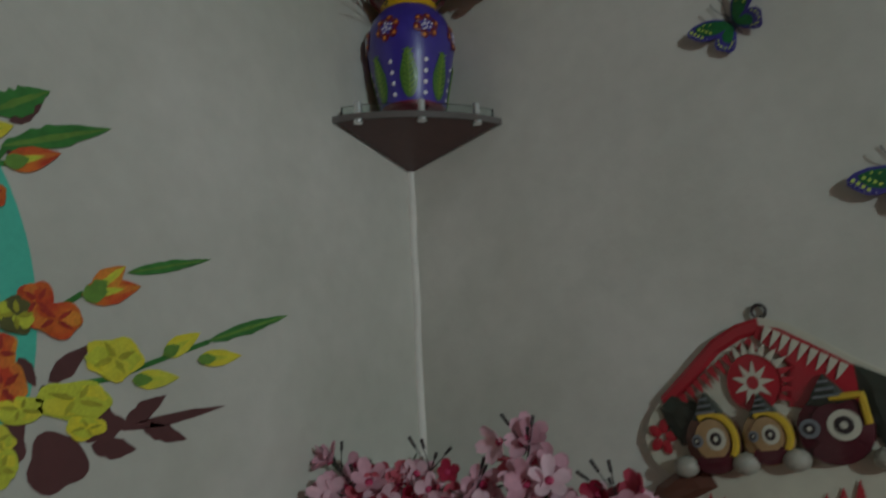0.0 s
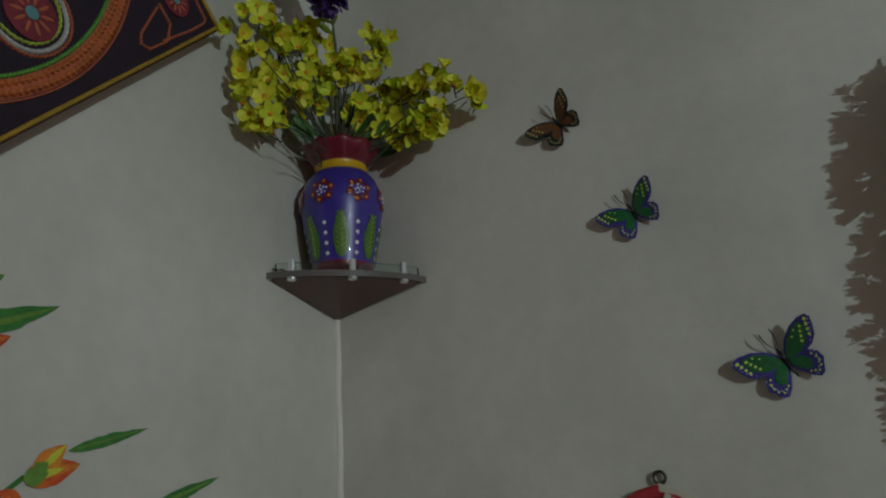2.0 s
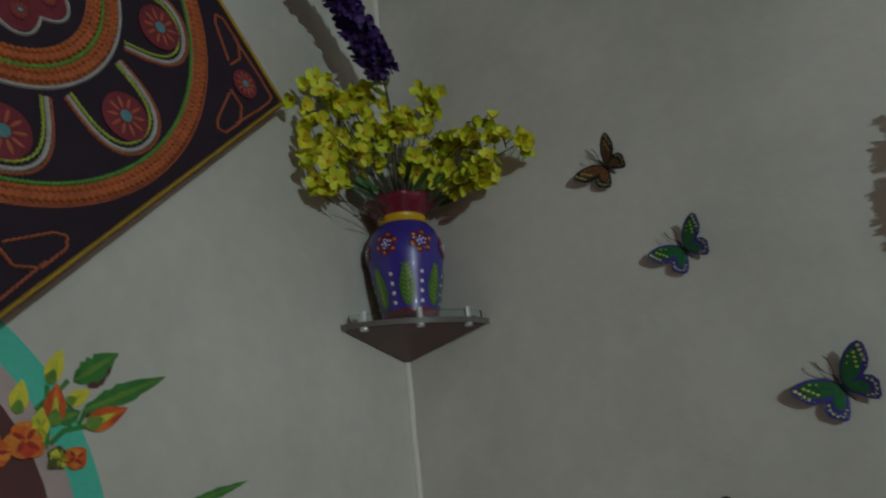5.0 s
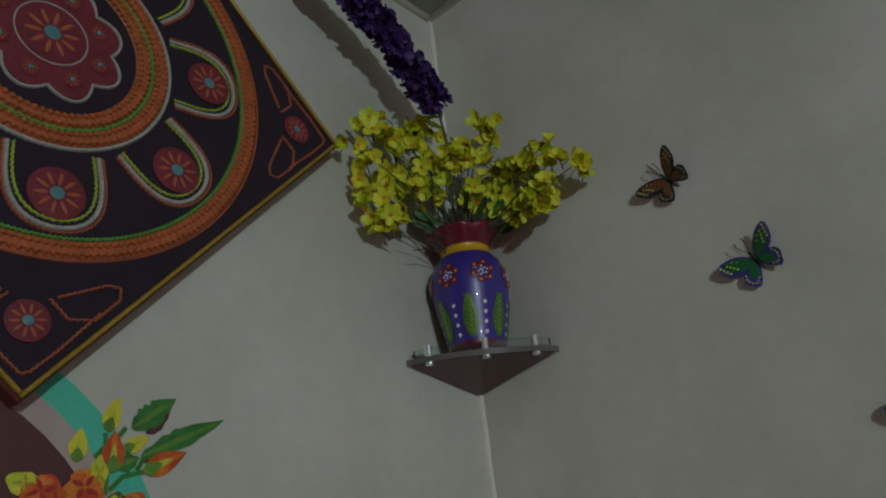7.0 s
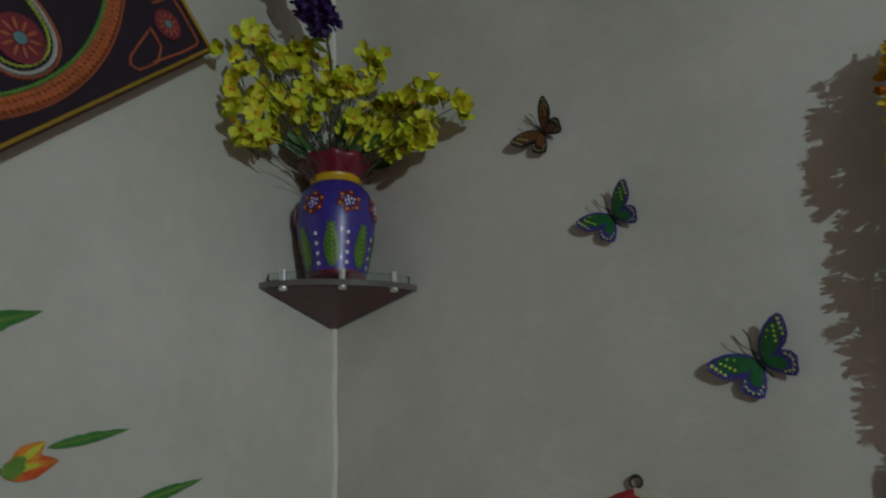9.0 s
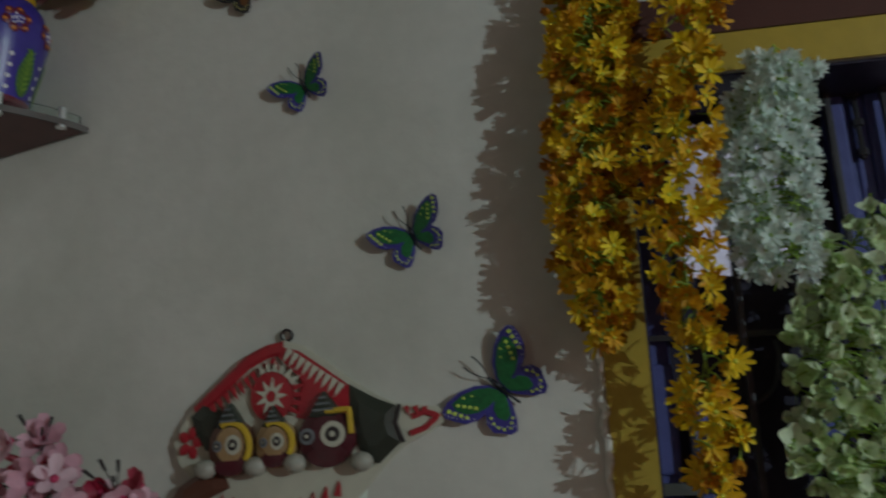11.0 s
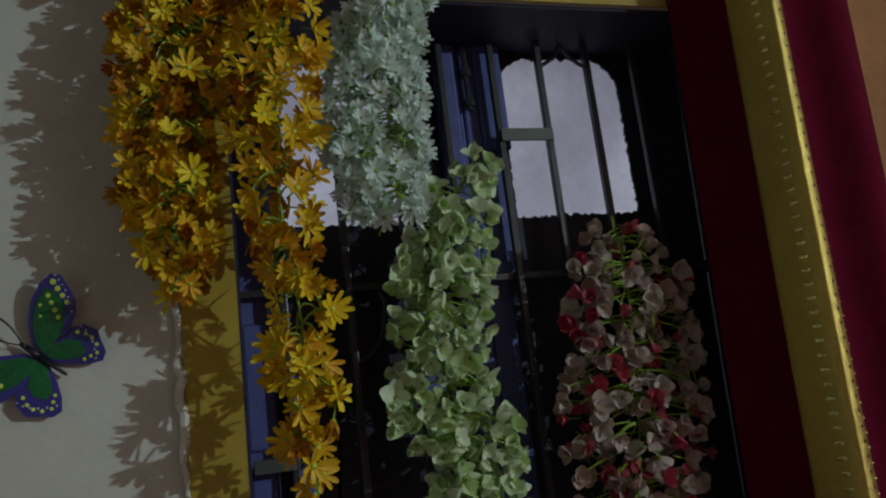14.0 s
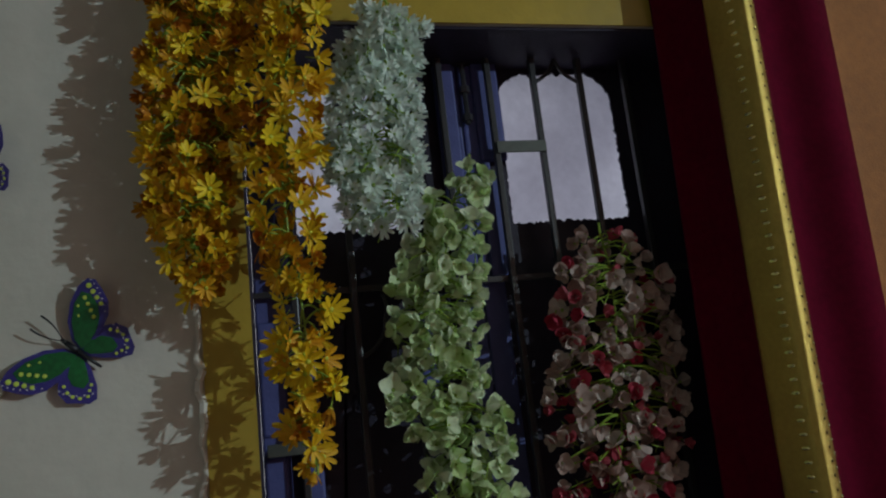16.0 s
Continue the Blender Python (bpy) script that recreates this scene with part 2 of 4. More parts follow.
def tube(bm, path, r0, r1=None, sides=6, mi=0):
    """A tapered round bar along points."""
    r1 = r0 if r1 is None else r1
    rings = []
    n = len(path)
    for i, p in enumerate(path):
        p = Vector(p)
        d = (Vector(path[min(i + 1, n - 1)]) - Vector(path[max(i - 1, 0)])).normalized()
        a = d.cross(Vector((0.31, 0.93, 0.2))).normalized()
        b = d.cross(a)
        r = r0 + (r1 - r0) * i / max(1, n - 1)
        rings.append([bm.verts.new(p + a * r * math.cos(k * math.tau / sides) + b * r * math.sin(k * math.tau / sides)) for k in range(sides)])
    for A, B in zip(rings, rings[1:]):
        for k in range(sides):
            f = bm.faces.new((A[k], A[(k + 1) % sides], B[(k + 1) % sides], B[k]))
            f.material_index = mi
    for ring in (rings[0], rings[-1]):
        bm.faces.new(ring).material_index = mi
    return bm


def arc(p, q, bend, n=8):
    p, q, b = Vector(p), Vector(q), Vector(bend)
    return [p.lerp(q, i / n) + b * (4 * (i / n) * (1 - i / n)) for i in range(n + 1)]


def dot(bm, place, u, v, w, r, mi=0, sides=8, h=0.001):
    c = bm.verts.new(place(u, v, w + h))
    ring = [bm.verts.new(place(u + r * math.cos(k * math.tau / sides), v + r * math.sin(k * math.tau / sides), w)) for k in range(sides)]
    for k in range(sides):
        bm.faces.new((c, ring[k], ring[(k + 1) % sides])).material_index = mi


def rope(bm, pts, place, w, width, height=0.0025, mi=0, closed=False, twist=0.0, step=0.004):
    """A raised cord or band along (u, v) points; twist makes a zigzag edge, as of a sewn-on braid."""
    P = [Vector(p) for p in pts]
    if closed:
        P.append(P[0])
    fine = []
    for a, b in zip(P, P[1:]):
        k = max(1, round((b - a).length / step))
        fine += [a.lerp(b, i / k) for i in range(k)]
    if not closed:
        fine.append(P[-1])
    n = len(fine)
    rows = []
    for i, p in enumerate(fine):
        d = (fine[(i + 1) % n if closed else min(i + 1, n - 1)] - fine[i - 1 if (closed or i) else 0])
        d = d.normalized() if d.length > 1e-9 else Vector((1, 0))
        s = Vector((-d.y, d.x))
        z = twist * (1 if i % 2 else -1)
        rows.append([bm.verts.new(place(*(p + s * (x + z)), w + h)) for x, h in ((-width / 2, 0), (-width / 4, height), (width / 4, height), (width / 2, 0))])
    for i in range(n if closed else n - 1):
        A, B = rows[i], rows[(i + 1) % n]
        for k in range(3):
            bm.faces.new((A[k], A[k + 1], B[k + 1], B[k])).material_index = mi
    return bm


# ---- the room ----
H_CEIL, X_EAST, Y_SOUTH = 2.966, 5.6, -3.9
WIN_L, WIN_R, WIN_TOP, WIN_BOT = 0.993, 1.86, 2.123, 0.95

# window wall, built round its opening
bm = bmesh.new()
box(bm, -0.2, WIN_L, 0, 0.23, 0, H_CEIL)
box(bm, WIN_R, X_EAST + 0.2, 0, 0.23, 0, H_CEIL)
box(bm, WIN_L, WIN_R, 0, 0.23, WIN_TOP, H_CEIL)
box(bm, WIN_L, WIN_R, 0, 0.23, 0, WIN_BOT)
tagged(part("wall_north", bm, PAINT), "off-white distempered wall with faint blotches", "wall", kind="structure")
tagged(part("wall_west", boxm(-0.2, 0, Y_SOUTH - 0.2, 0, 0, H_CEIL), PAINT), "off-white distempered wall meeting the window wall", "wall", kind="structure")
# east and south walls are out of view, added to close in and tint the light
tagged(part("wall_east", boxm(X_EAST, X_EAST + 0.2, Y_SOUTH - 0.2, 0, 0, H_CEIL), BOUNCE_RED), "unseen red wall added to warm the bounced light", "wall", kind="structure")
tagged(part("wall_south", boxm(0, X_EAST, Y_SOUTH - 0.2, Y_SOUTH, 0, H_CEIL), BOUNCE_RED), "unseen red wall added to warm the bounced light", "wall", kind="structure")
tagged(part("floor", boxm(-0.2, X_EAST + 0.2, Y_SOUTH - 0.2, 0.23, -0.12, 0), FLOOR), "unseen floor, dark red to warm the bounced light", "floor", kind="structure")
tagged(part("ceiling", boxm(-0.2, X_EAST + 0.2, Y_SOUTH - 0.2, 0.23, H_CEIL, H_CEIL + 0.12), CEIL), "pale green painted ceiling", "ceiling", kind="structure")
# rounded plaster fillets where the walls and the ceiling meet
bm = bmesh.new()
random.seed(4)
tube(bm, [(0.001 + random.uniform(-.001, .001), -0.001 + random.uniform(-.001, .001), z * H_CEIL / 60) for z in range(61)], 0.0075, sides=8)
tagged(part("trim_corner", bm, BEAD, soft=True), "pale plaster fillet down the corner of the walls", "trim", kind="structure")
bm = bmesh.new()
tube(bm, [(0, 0, H_CEIL), (1.5, 0, H_CEIL), (X_EAST, 0, H_CEIL)], 0.012, sides=8)
tube(bm, [(0, 0, H_CEIL), (0, -1.5, H_CEIL), (0, Y_SOUTH, H_CEIL)], 0.012, sides=8)
tagged(part("trim_ceiling", bm, BEAD, soft=True), "pale plaster fillet along the ceiling", "trim", kind="structure")

# ---- window ----
win = empty("window_1", pose(0, 0, 0), "barred window with yellow enamelled surround and dark shutters", "window", kind="structure")
YW = 0.056
bm = boxm(WIN_L - YW, WIN_L, -0.004, 0.0, WIN_BOT, WIN_TOP + YW)
part("surround", bm, YELLOW, win, "yellow enamel painted border")
part("surround", boxm(WIN_L, WIN_R + YW, -0.004, 0.0, WIN_TOP, WIN_TOP + YW), YELLOW, win)
# plain dark brown strip along the top of the yellow border
part("lintel_band", boxm(WIN_L - YW, WIN_R + YW, -0.006, 0.0, WIN_TOP + YW + 0.001, WIN_TOP + YW + 0.062), BROWNBAND, win, "dark brown band over the window")
part("sill", boxm(WIN_L, WIN_R, -0.03, 0.23, WIN_BOT - 0.03, WIN_BOT, 0.004), YELLOW, win)
bm = bmesh.new()
random.seed(9)
pts = [(WIN_L - YW - 0.004 + random.uniform(-.003, .003), -0.003 - random.uniform(0, .003), WIN_BOT + i * 0.012) for i in range(int((WIN_TOP - WIN_BOT) / 0.012))]
rad = [random.uniform(0.002, 0.0052) for _ in pts]
for i in range(len(pts) - 1):
    tube(bm, [pts[i], pts[i + 1]], rad[i], rad[i + 1], 6)
part("plaster_edge", bm, BEAD, win, "chipped cream plaster edge beside the paint")

GY = 0.098
BARX = [1.050, 1.130, 1.208, 1.284, 1.360, 1.433, 1.510, 1.587, 1.664, 1.740, 1.815]
for x in BARX:
    part("bar", boxm(x - 0.0045, x + 0.0045, GY - 0.005, GY + 0.005, WIN_BOT, WIN_TOP + 0.02, 0.0012), IRON, win)
for z in (1.781, 1.39):
    part("crossbar", boxm(WIN_L, WIN_R, GY + 0.005, GY + 0.010, z - 0.004, z + 0.004), IRON, win)
# wrought scrolls between the bars
for x0, x1, z in ((1.130, 1.208, 1.735), (1.433, 1.510, 2.13)):
    bm = bmesh.new()
    xm = (x0 + x1) / 2
    tube(bm, arc((x0, GY, z - 0.05), (xm, GY, z), (0.010, 0, -0.004)), 0.003)
    tube(bm, arc((x1, GY, z - 0.05), (xm, GY, z), (-0.010, 0, -0.004)), 0.003)
    tube(bm, arc((xm, GY, z), (xm, GY, z + 0.035), (0.004, 0, 0)), 0.003)
    part("scroll", bm, IRON, win)
part("latch_plate", boxm(1.358, 1.436, GY - 0.010, GY - 0.006, 1.966, 1.984, 0.001), PLATE, win, "flat metal latch strip")
part("latch_plate", boxm(1.003, 1.05, GY - 0.010, GY - 0.006, 1.572, 1.588, 0.001), PLATE, win, "flat metal latch strip")

SY = 0.132
# thin black boxes cover the top and sides of the opening
part("lining", boxm(WIN_L, WIN_R, 0.006, 0.22, WIN_TOP - 0.004, WIN_TOP), BLACKISH, win, "black lining inside the opening")
part("lining", boxm(WIN_L, WIN_L + 0.004, 0.012, 0.22, WIN_BOT, WIN_TOP - 0.004), BLACKISH, win)
part("lining", boxm(WIN_R - 0.004, WIN_R, 0.006, 0.22, WIN_BOT, WIN_TOP - 0.004), BLACKISH, win)


def shutter(x0, x1, px0, px1, pz0, pz1):
    """A shutter leaf with stiles, rails, a dark panel and one arched frosted light cut into it."""
    leaf = part("shutter", boxm(x0, x0 + 0.035, SY - 0.012, SY + 0.02, WIN_BOT, WIN_TOP + 0.03, 0.003), NAVY, win, "navy enamelled shutter leaf")
    part("stile", boxm(x1 - 0.035, x1, SY - 0.012, SY + 0.02, WIN_BOT, WIN_TOP + 0.03, 0.003), NAVY, leaf)
    for z in (WIN_BOT + 0.02, 1.38):
        part("rail", boxm(x0 + 0.035, x1 - 0.035, SY - 0.008, SY + 0.018, z - 0.02, z + 0.02, 0.003), NAVY, leaf)
    # panel of black paint round the arched light
    n, r = 14, 0.05
    inner = [(px0, pz0), (px1, pz0)]
    inner += [(px1 - r + r * math.cos(a * math.pi / 2 / n), pz1 - r + r * math.sin(a * math.pi / 2 / n)) for a in range(n + 1)]
    inner += [(px0 + r - r * math.sin(a * math.pi / 2 / n), pz1 - r + r * math.cos(a * math.pi / 2 / n)) for a in range(n + 1)]
    random.seed(int(px0 * 1000))
    ragged = []
    for (a, b), (c, d) in zip(inner, inner[1:] + inner[:1]):
        k = max(1, int(math.hypot(c - a, d - b) / 0.004))
        ragged += [(a + (c - a) * i / k + random.gauss(0, 0.0012), b + (d - b) * i / k + random.gauss(0, 0.0017)) for i in range(k)]
    cx, cz = (px0 + px1) / 2, (pz0 + pz1) / 2
    X0, X1, Z0, Z1 = x0 + 0.035, x1 - 0.035, WIN_BOT, WIN_TOP + 0.03
    bm = bmesh.new()
    ri, ro, rb = [], [], []
    for u, v in ragged:
        dx, dz = u - cx, v - cz
        t = min(((X1 - cx) / dx if dx > 0 else (X0 - cx) / dx if dx < 0 else 1e9), ((Z1 - cz) / dz if dz > 0 else (Z0 - cz) / dz if dz < 0 else 1e9))
        ri.append(bm.verts.new((u, SY, v)))
        rb.append(bm.verts.new((u, SY + 0.004, v)))
        ro.append(bm.verts.new((cx + dx * t, SY, cz + dz * t)))
    m = len(ri)
    for i in range(m):
        j = (i + 1) % m
        bm.faces.new((ri[i], ri[j], ro[j], ro[i]))
        bm.faces.new((ri[i], ri[j], rb[j], rb[i]))
    part("panel", bm, BLACKISH, leaf, "black painted panel with scraped edges")
    part("pane", boxm(X0, X1, SY + 0.006, SY + 0.010, pz0 - 0.04, Z1), FROST, leaf, "frosted whitish pane")
    part("backboard", boxm(X0, X1, SY + 0.006, SY + 0.014, Z0, pz0 - 0.042), BLACKISH, leaf)
    return leaf


shutter(0.998, 1.318, 1.062, 1.215, 1.868, 2.105)
shutter(1.320, 1.85, 1.384, 1.577, 1.868, 2.110)
# raised blue mouldings on the shutters
for x0, x1, z0, z1 in ((1.340, 1.382, 1.962, 2.150), (1.334, 1.366, 1.786, 1.944), (1.284, 1.312, 1.93, 2.150), (0.999, 1.034, 1.597, 1.746), (1.216, 1.246, 1.64, 1.72), (1.048, 1.074, 1.42, 1.692), (0.999, 1.030, 1.42, 1.572)):
    part("moulding", boxm(x0, x1, SY - 0.018, SY - 0.012, z0, z1, 0.004), NAVY, win, "slate blue raised moulding")
bm = bmesh.new()
tube(bm, [(1.326, SY - 0.02, 2.02), (1.326, SY - 0.02, 2.13)], 0.004)
for z in (2.03, 2.075, 2.12):
    tube(bm, [(1.326, SY - 0.02, z - 0.005), (1.326, SY - 0.02, z + 0.005)], 0.008)
part("tower_bolt", bm, IRON, win, "dark tower bolt")

# ---- corner shelf ----
SZ, SR = 2.134, 0.182
shelf = empty("corner_shelf", pose(0, 0, SZ), "tinted glass corner shelf with chrome posts and glass rail", "shelf")


def flat_front(r, a):
    """Radius of the shelf's shallow front curve at the angle a."""
    return r * (1 - 0.15 * math.sin(radians(2 * a)))


bm = bmesh.new()
N = 24
top, bot = [], []
for z, row in ((0.0, bot), (0.010, top)):
    row.append(bm.verts.new((0.001, -0.001, z)))
    for i in range(N + 1):
        a = 90 * i / N
        r = flat_front(SR, a)
        row.append(bm.verts.new((0.001 + r * math.sin(radians(a)), -0.001 - r * math.cos(radians(a)), z)))
bm.faces.new(top)
bm.faces.new(bot)
for i in range(len(top)):
    j = (i + 1) % len(top)
    bm.faces.new((top[i], top[j], bot[j], bot[i]))
part("plate", bm, SHELF_GLASS, shelf, "brown tinted glass plate")
bm = bmesh.new()
tip = bm.verts.new((0.001, -0.001, -0.034))
for i in range(N):
    q = []
    for k in (i, i + 1):
        a = 2 + 86 * k / N
        r = flat_front(SR, a) - 0.003
        q.append(bm.verts.new((0.001 + r * math.sin(radians(a)), -0.001 - r * math.cos(radians(a)), -0.0006)))
    bm.faces.new((tip, q[0], q[1]))
    bm.faces.new((bm.verts.new((0.001, -0.001, -0.0006)), q[1], q[0]))
bmesh.ops.remove_doubles(bm, verts=bm.verts[:], dist=0.0001)
part("bracket", bm, SHELF_BRACKET, shelf, "maroon brown bracket tapering down into the corner")
bm = bmesh.new()
rows = []
for i in range(N + 1):
    a = 4 + 82 * i / N
    r = flat_front(SR, a) - 0.006
    s, c = math.sin(radians(a)), math.cos(radians(a))
    rows.append([bm.verts.new((rr * s, -rr * c, z)) for rr, z in ((r, 0.010), (r + 0.004, 0.010), (r + 0.004, 0.024), (r, 0.024))])
for A, B in zip(rows, rows[1:]):
    for k in range(4):
        bm.faces.new((A[k], A[(k + 1) % 4], B[(k + 1) % 4], B[k]))
bm.faces.new(rows[0])
bm.faces.new(rows[-1])
part("rail", bm, RAIL_GLASS, shelf, "clear glass rail")
for a in (12, 46, 77):
    r = flat_front(SR, a) - 0.004
    x, y = r * math.sin(radians(a)), -r * math.cos(radians(a))
    bm = bmesh.new()
    tube(bm, [(x, y, 0.010), (x, y, 0.012), (x, y, 0.027), (x, y, 0.029)], 0.0058, 0.0056, 14)
    tube(bm, [(x, y, -0.004), (x, y, 0.0)], 0.007, sides=12)
    part("post", bm, CHROME, shelf, "chrome post", soft=False)

# ---- painted vase ----
VX, VY, VZ = 0.070, -0.075, SZ + 0.0103
vase = empty("flower_vase", pose(VX, VY, VZ, 0, 0, 57), "violet terracotta vase painted with flowers and leaves", "vase")
PROFILE = [(0.044, 0), (0.050, 0.004), (0.052, 0.012), (0.052, 0.020), (0.056, 0.045), (0.064, 0.085), (0.0715, 0.125), (0.071, 0.150), (0.062, 0.176), (0.051, 0.190), (0.0465, 0.197), (0.0465, 0.208), (0.052, 0.214), (0.060, 0.226), (0.0665, 0.236), (0.0675, 0.242), (0.064, 0.243), (0.056, 0.232), (0.043, 0.208), (0.042, 0.19)]


PROFILE = [(r * 0.965, z * 0.95) for r, z in PROFILE]


def vase_r(z):
    for (r0, z0), (r1, z1) in zip(PROFILE, PROFILE[1:]):
        if z0 <= z <= z1:
            return r0 + (r1 - r0) * (z - z0) / max(1e-9, z1 - z0)
    return 0.05


bm = bmesh.new()
S = 40
rings = []
for k, (r, z) in enumerate(PROFILE):
    wav = 0.0028 if 13 <= k <= 17 else 0
    rings.append([bm.verts.new(((r + wav * math.cos(10 * i * math.tau / S)) * math.cos(i * math.tau / S), (r + wav * math.cos(10 * i * math.tau / S)) * math.sin(i * math.tau / S), z + wav * 0.6 * math.cos(10 * i * math.tau / S))) for i in range(S)])
for k, (A, B) in enumerate(zip(rings, rings[1:])):
    z = (PROFILE[k][1] + PROFILE[k + 1][1]) / 2
    mi = 1 if z < 0.02 or k >= 11 else 2 if k in (9, 10) else 0
    for i in range(S):
        bm.faces.new((A[i], A[(i + 1) % S], B[(i + 1) % S], B[i])).material_index = mi
bm.faces.new(rings[0]).material_index = 1
body = part("body", bm, (VIOLET, MAROON_GLAZE, YELLOW_GLAZE), vase, soft=True)


def on_vase(turn):
    def place(u, v, w):
        r = vase_r(v) + w + 0.0006
        a = turn + u / max(0.03, vase_r(v))
        return Vector((r * math.cos(a), r * math.sin(a), v))
    return place


def blob(n, ru, rv, u0=0.0, v0=0.0, turn=0.0, lobes=0, depth=0.0, point=0.0):
    """An oval outline, with lobes or a pointed end."""
    out = []
    for i in range(n):
        a = i * math.tau / n
        k = 1 + depth * math.cos(lobes * a)
        x, y = ru * k * math.cos(a), rv * k * math.sin(a)
        x *= 1 - point * max(0, math.sin(a))
        out.append((u0 + x * math.cos(turn) - y * math.sin(turn), v0 + x * math.sin(turn) + y * math.cos(turn)))
    return out


for k in range(7):
    pl = on_vase(radians(-62 + k * 51.43))
    bm = outline_plate(bmesh.new(), blob(20, 0.0135, 0.038, 0, 0.060, point=0.45), 0.0008, pl, 0, 0.0006)
    lf = part("painted_leaf", bm, GREEN_GLAZE, body)
    bm = bmesh.new()
    rope(bm, [(0, 0.028), (0, 0.093)], pl, 0.0014, 0.0012, 0.0006)
    for j in range(8):
        for s in (-1, 1):
            rope(bm, [(0, 0.032 + j * 0.008), (s * 0.008, 0.039 + j * 0.008)], pl, 0.0014, 0.0013, 0.0006)
    part("leaf_vein", bm, LIME_GLAZE, lf)
    pl = on_vase(radians(-62 + 25.7 + k * 51.43))
    bm = bmesh.new()
    for j in range(4):
        dot(bm, pl, 0, 0.030 + j * 0.0165, 0.0002, 0.0034, 0, 8, 0.0014)
    part("painted_dots", bm, WHITE_DOT, body)
    bm = bmesh.new()
    for j in range(6):
        a = j * math.tau / 6 + 0.3
        outline_plate(bm, blob(8, 0.0075, 0.0085, 0.014 * math.cos(a), 0.133 + 0.014 * math.sin(a)), 0.0006, pl, 0, 0.0008)
        dot(bm, pl, 0.017 * math.cos(a), 0.133 + 0.017 * math.sin(a), 0.0014, 0.0028, 1)
    outline_plate(bm, blob(12, 0.013, 0.013, 0, 0.133), 0.0009, pl, 2, 0.0004)
    for j in range(9):
        a = j * 2.4
        rr = 0.0032 * math.sqrt(j)
        dot(bm, pl, rr * math.cos(a), 0.133 + rr * math.sin(a), 0.0012, 0.0019, 3, 6)
    part("painted_flower", bm, (MAROON_GLAZE, ORANGE_DOT, VIOLET, WHITE_DOT), body)


# ---- flowers: one mesh each, repeated ----
def petal(bm, m, length, width, cup, curl, mi=0, notch=0.0, tip=0.35, n=4, end=0.66):
    """One curved petal that grows along +x from the origin of m; cup bends it across, curl along."""
    rows = []
    for i in range(n + 1):
        t = i / n
        w = width * (math.sin(math.pi * (0.10 + end * t ** (0.8 + tip))) ** 0.8)
        x, z = length * t, curl * length * t * t
        if i == n:
            w *= 0.7
        rows.append([bm.verts.new(m @ Vector((x - (notch * length if (i == n and s == 0) else 0), s * w / 2, z + (cup * abs(s) * w)))) for s in (-1, 0, 1)])
    for A, B in zip(rows, rows[1:]):
        for k in range(2):
            bm.faces.new((A[k], A[k + 1], B[k + 1], B[k])).material_index = mi


def flower(name, petals, length, width, cup, curl, lift, mats, heart=0.0, layers=1, notch=0.0, tip=0.35, seed=0, end=0.66):
    rnd = random.Random(seed)
    bm = bmesh.new()
    for L in range(layers):
        for k in range(petals):
            a = (k + 0.5 * L) * math.tau / petals + rnd.uniform(-0.14, 0.14)
            m = Matrix.Rotation(a, 4, "Z") @ Matrix.Rotation(-radians(lift + 22 * L + rnd.uniform(-14, 14)), 4, "Y") @ Matrix.Translation((length * 0.08, 0, 0.0006 * L))
            petal(bm, m, length * rnd.uniform(0.82, 1.1) * (1 - 0.2 * L), width * rnd.uniform(0.85, 1.1), cup, curl + rnd.uniform(-0.1, 0.1), 0, notch, tip, 4, end)
    if heart:
        bmesh_ret = bmesh.ops.create_icosphere(bm, subdivisions=1, radius=heart, matrix=Matrix.Translation((0, 0, heart * 0.4)) @ Matrix.Diagonal((1, 1, 0.7, 1)))
        for f in {f for v in bmesh_ret["verts"] for f in v.link_faces}:
            f.material_index = 1
    tube(bm, [(0, 0, 0), (0.0006, 0, -0.012), (0.002, 0, -0.022)], 0.0012, 0.001, 4, 2)
    return smooth(mesh_of(name, bm, *mats))


def facing(p, d, spin=0.0, size=1.0):
    """A pose at p whose +z looks along d."""
    return Matrix.Translation(p) @ Vector(d).normalized().to_track_quat("Z", "Y").to_matrix().to_4x4() @ Matrix.Rotation(spin, 4, "Z") @ Matrix.Diagonal((size, size, size, 1))


def put_flower(name, me, parent, m):
    ob = new(name, me)
    ob.parent = parent
    ob.matrix_basis = m
    return ob


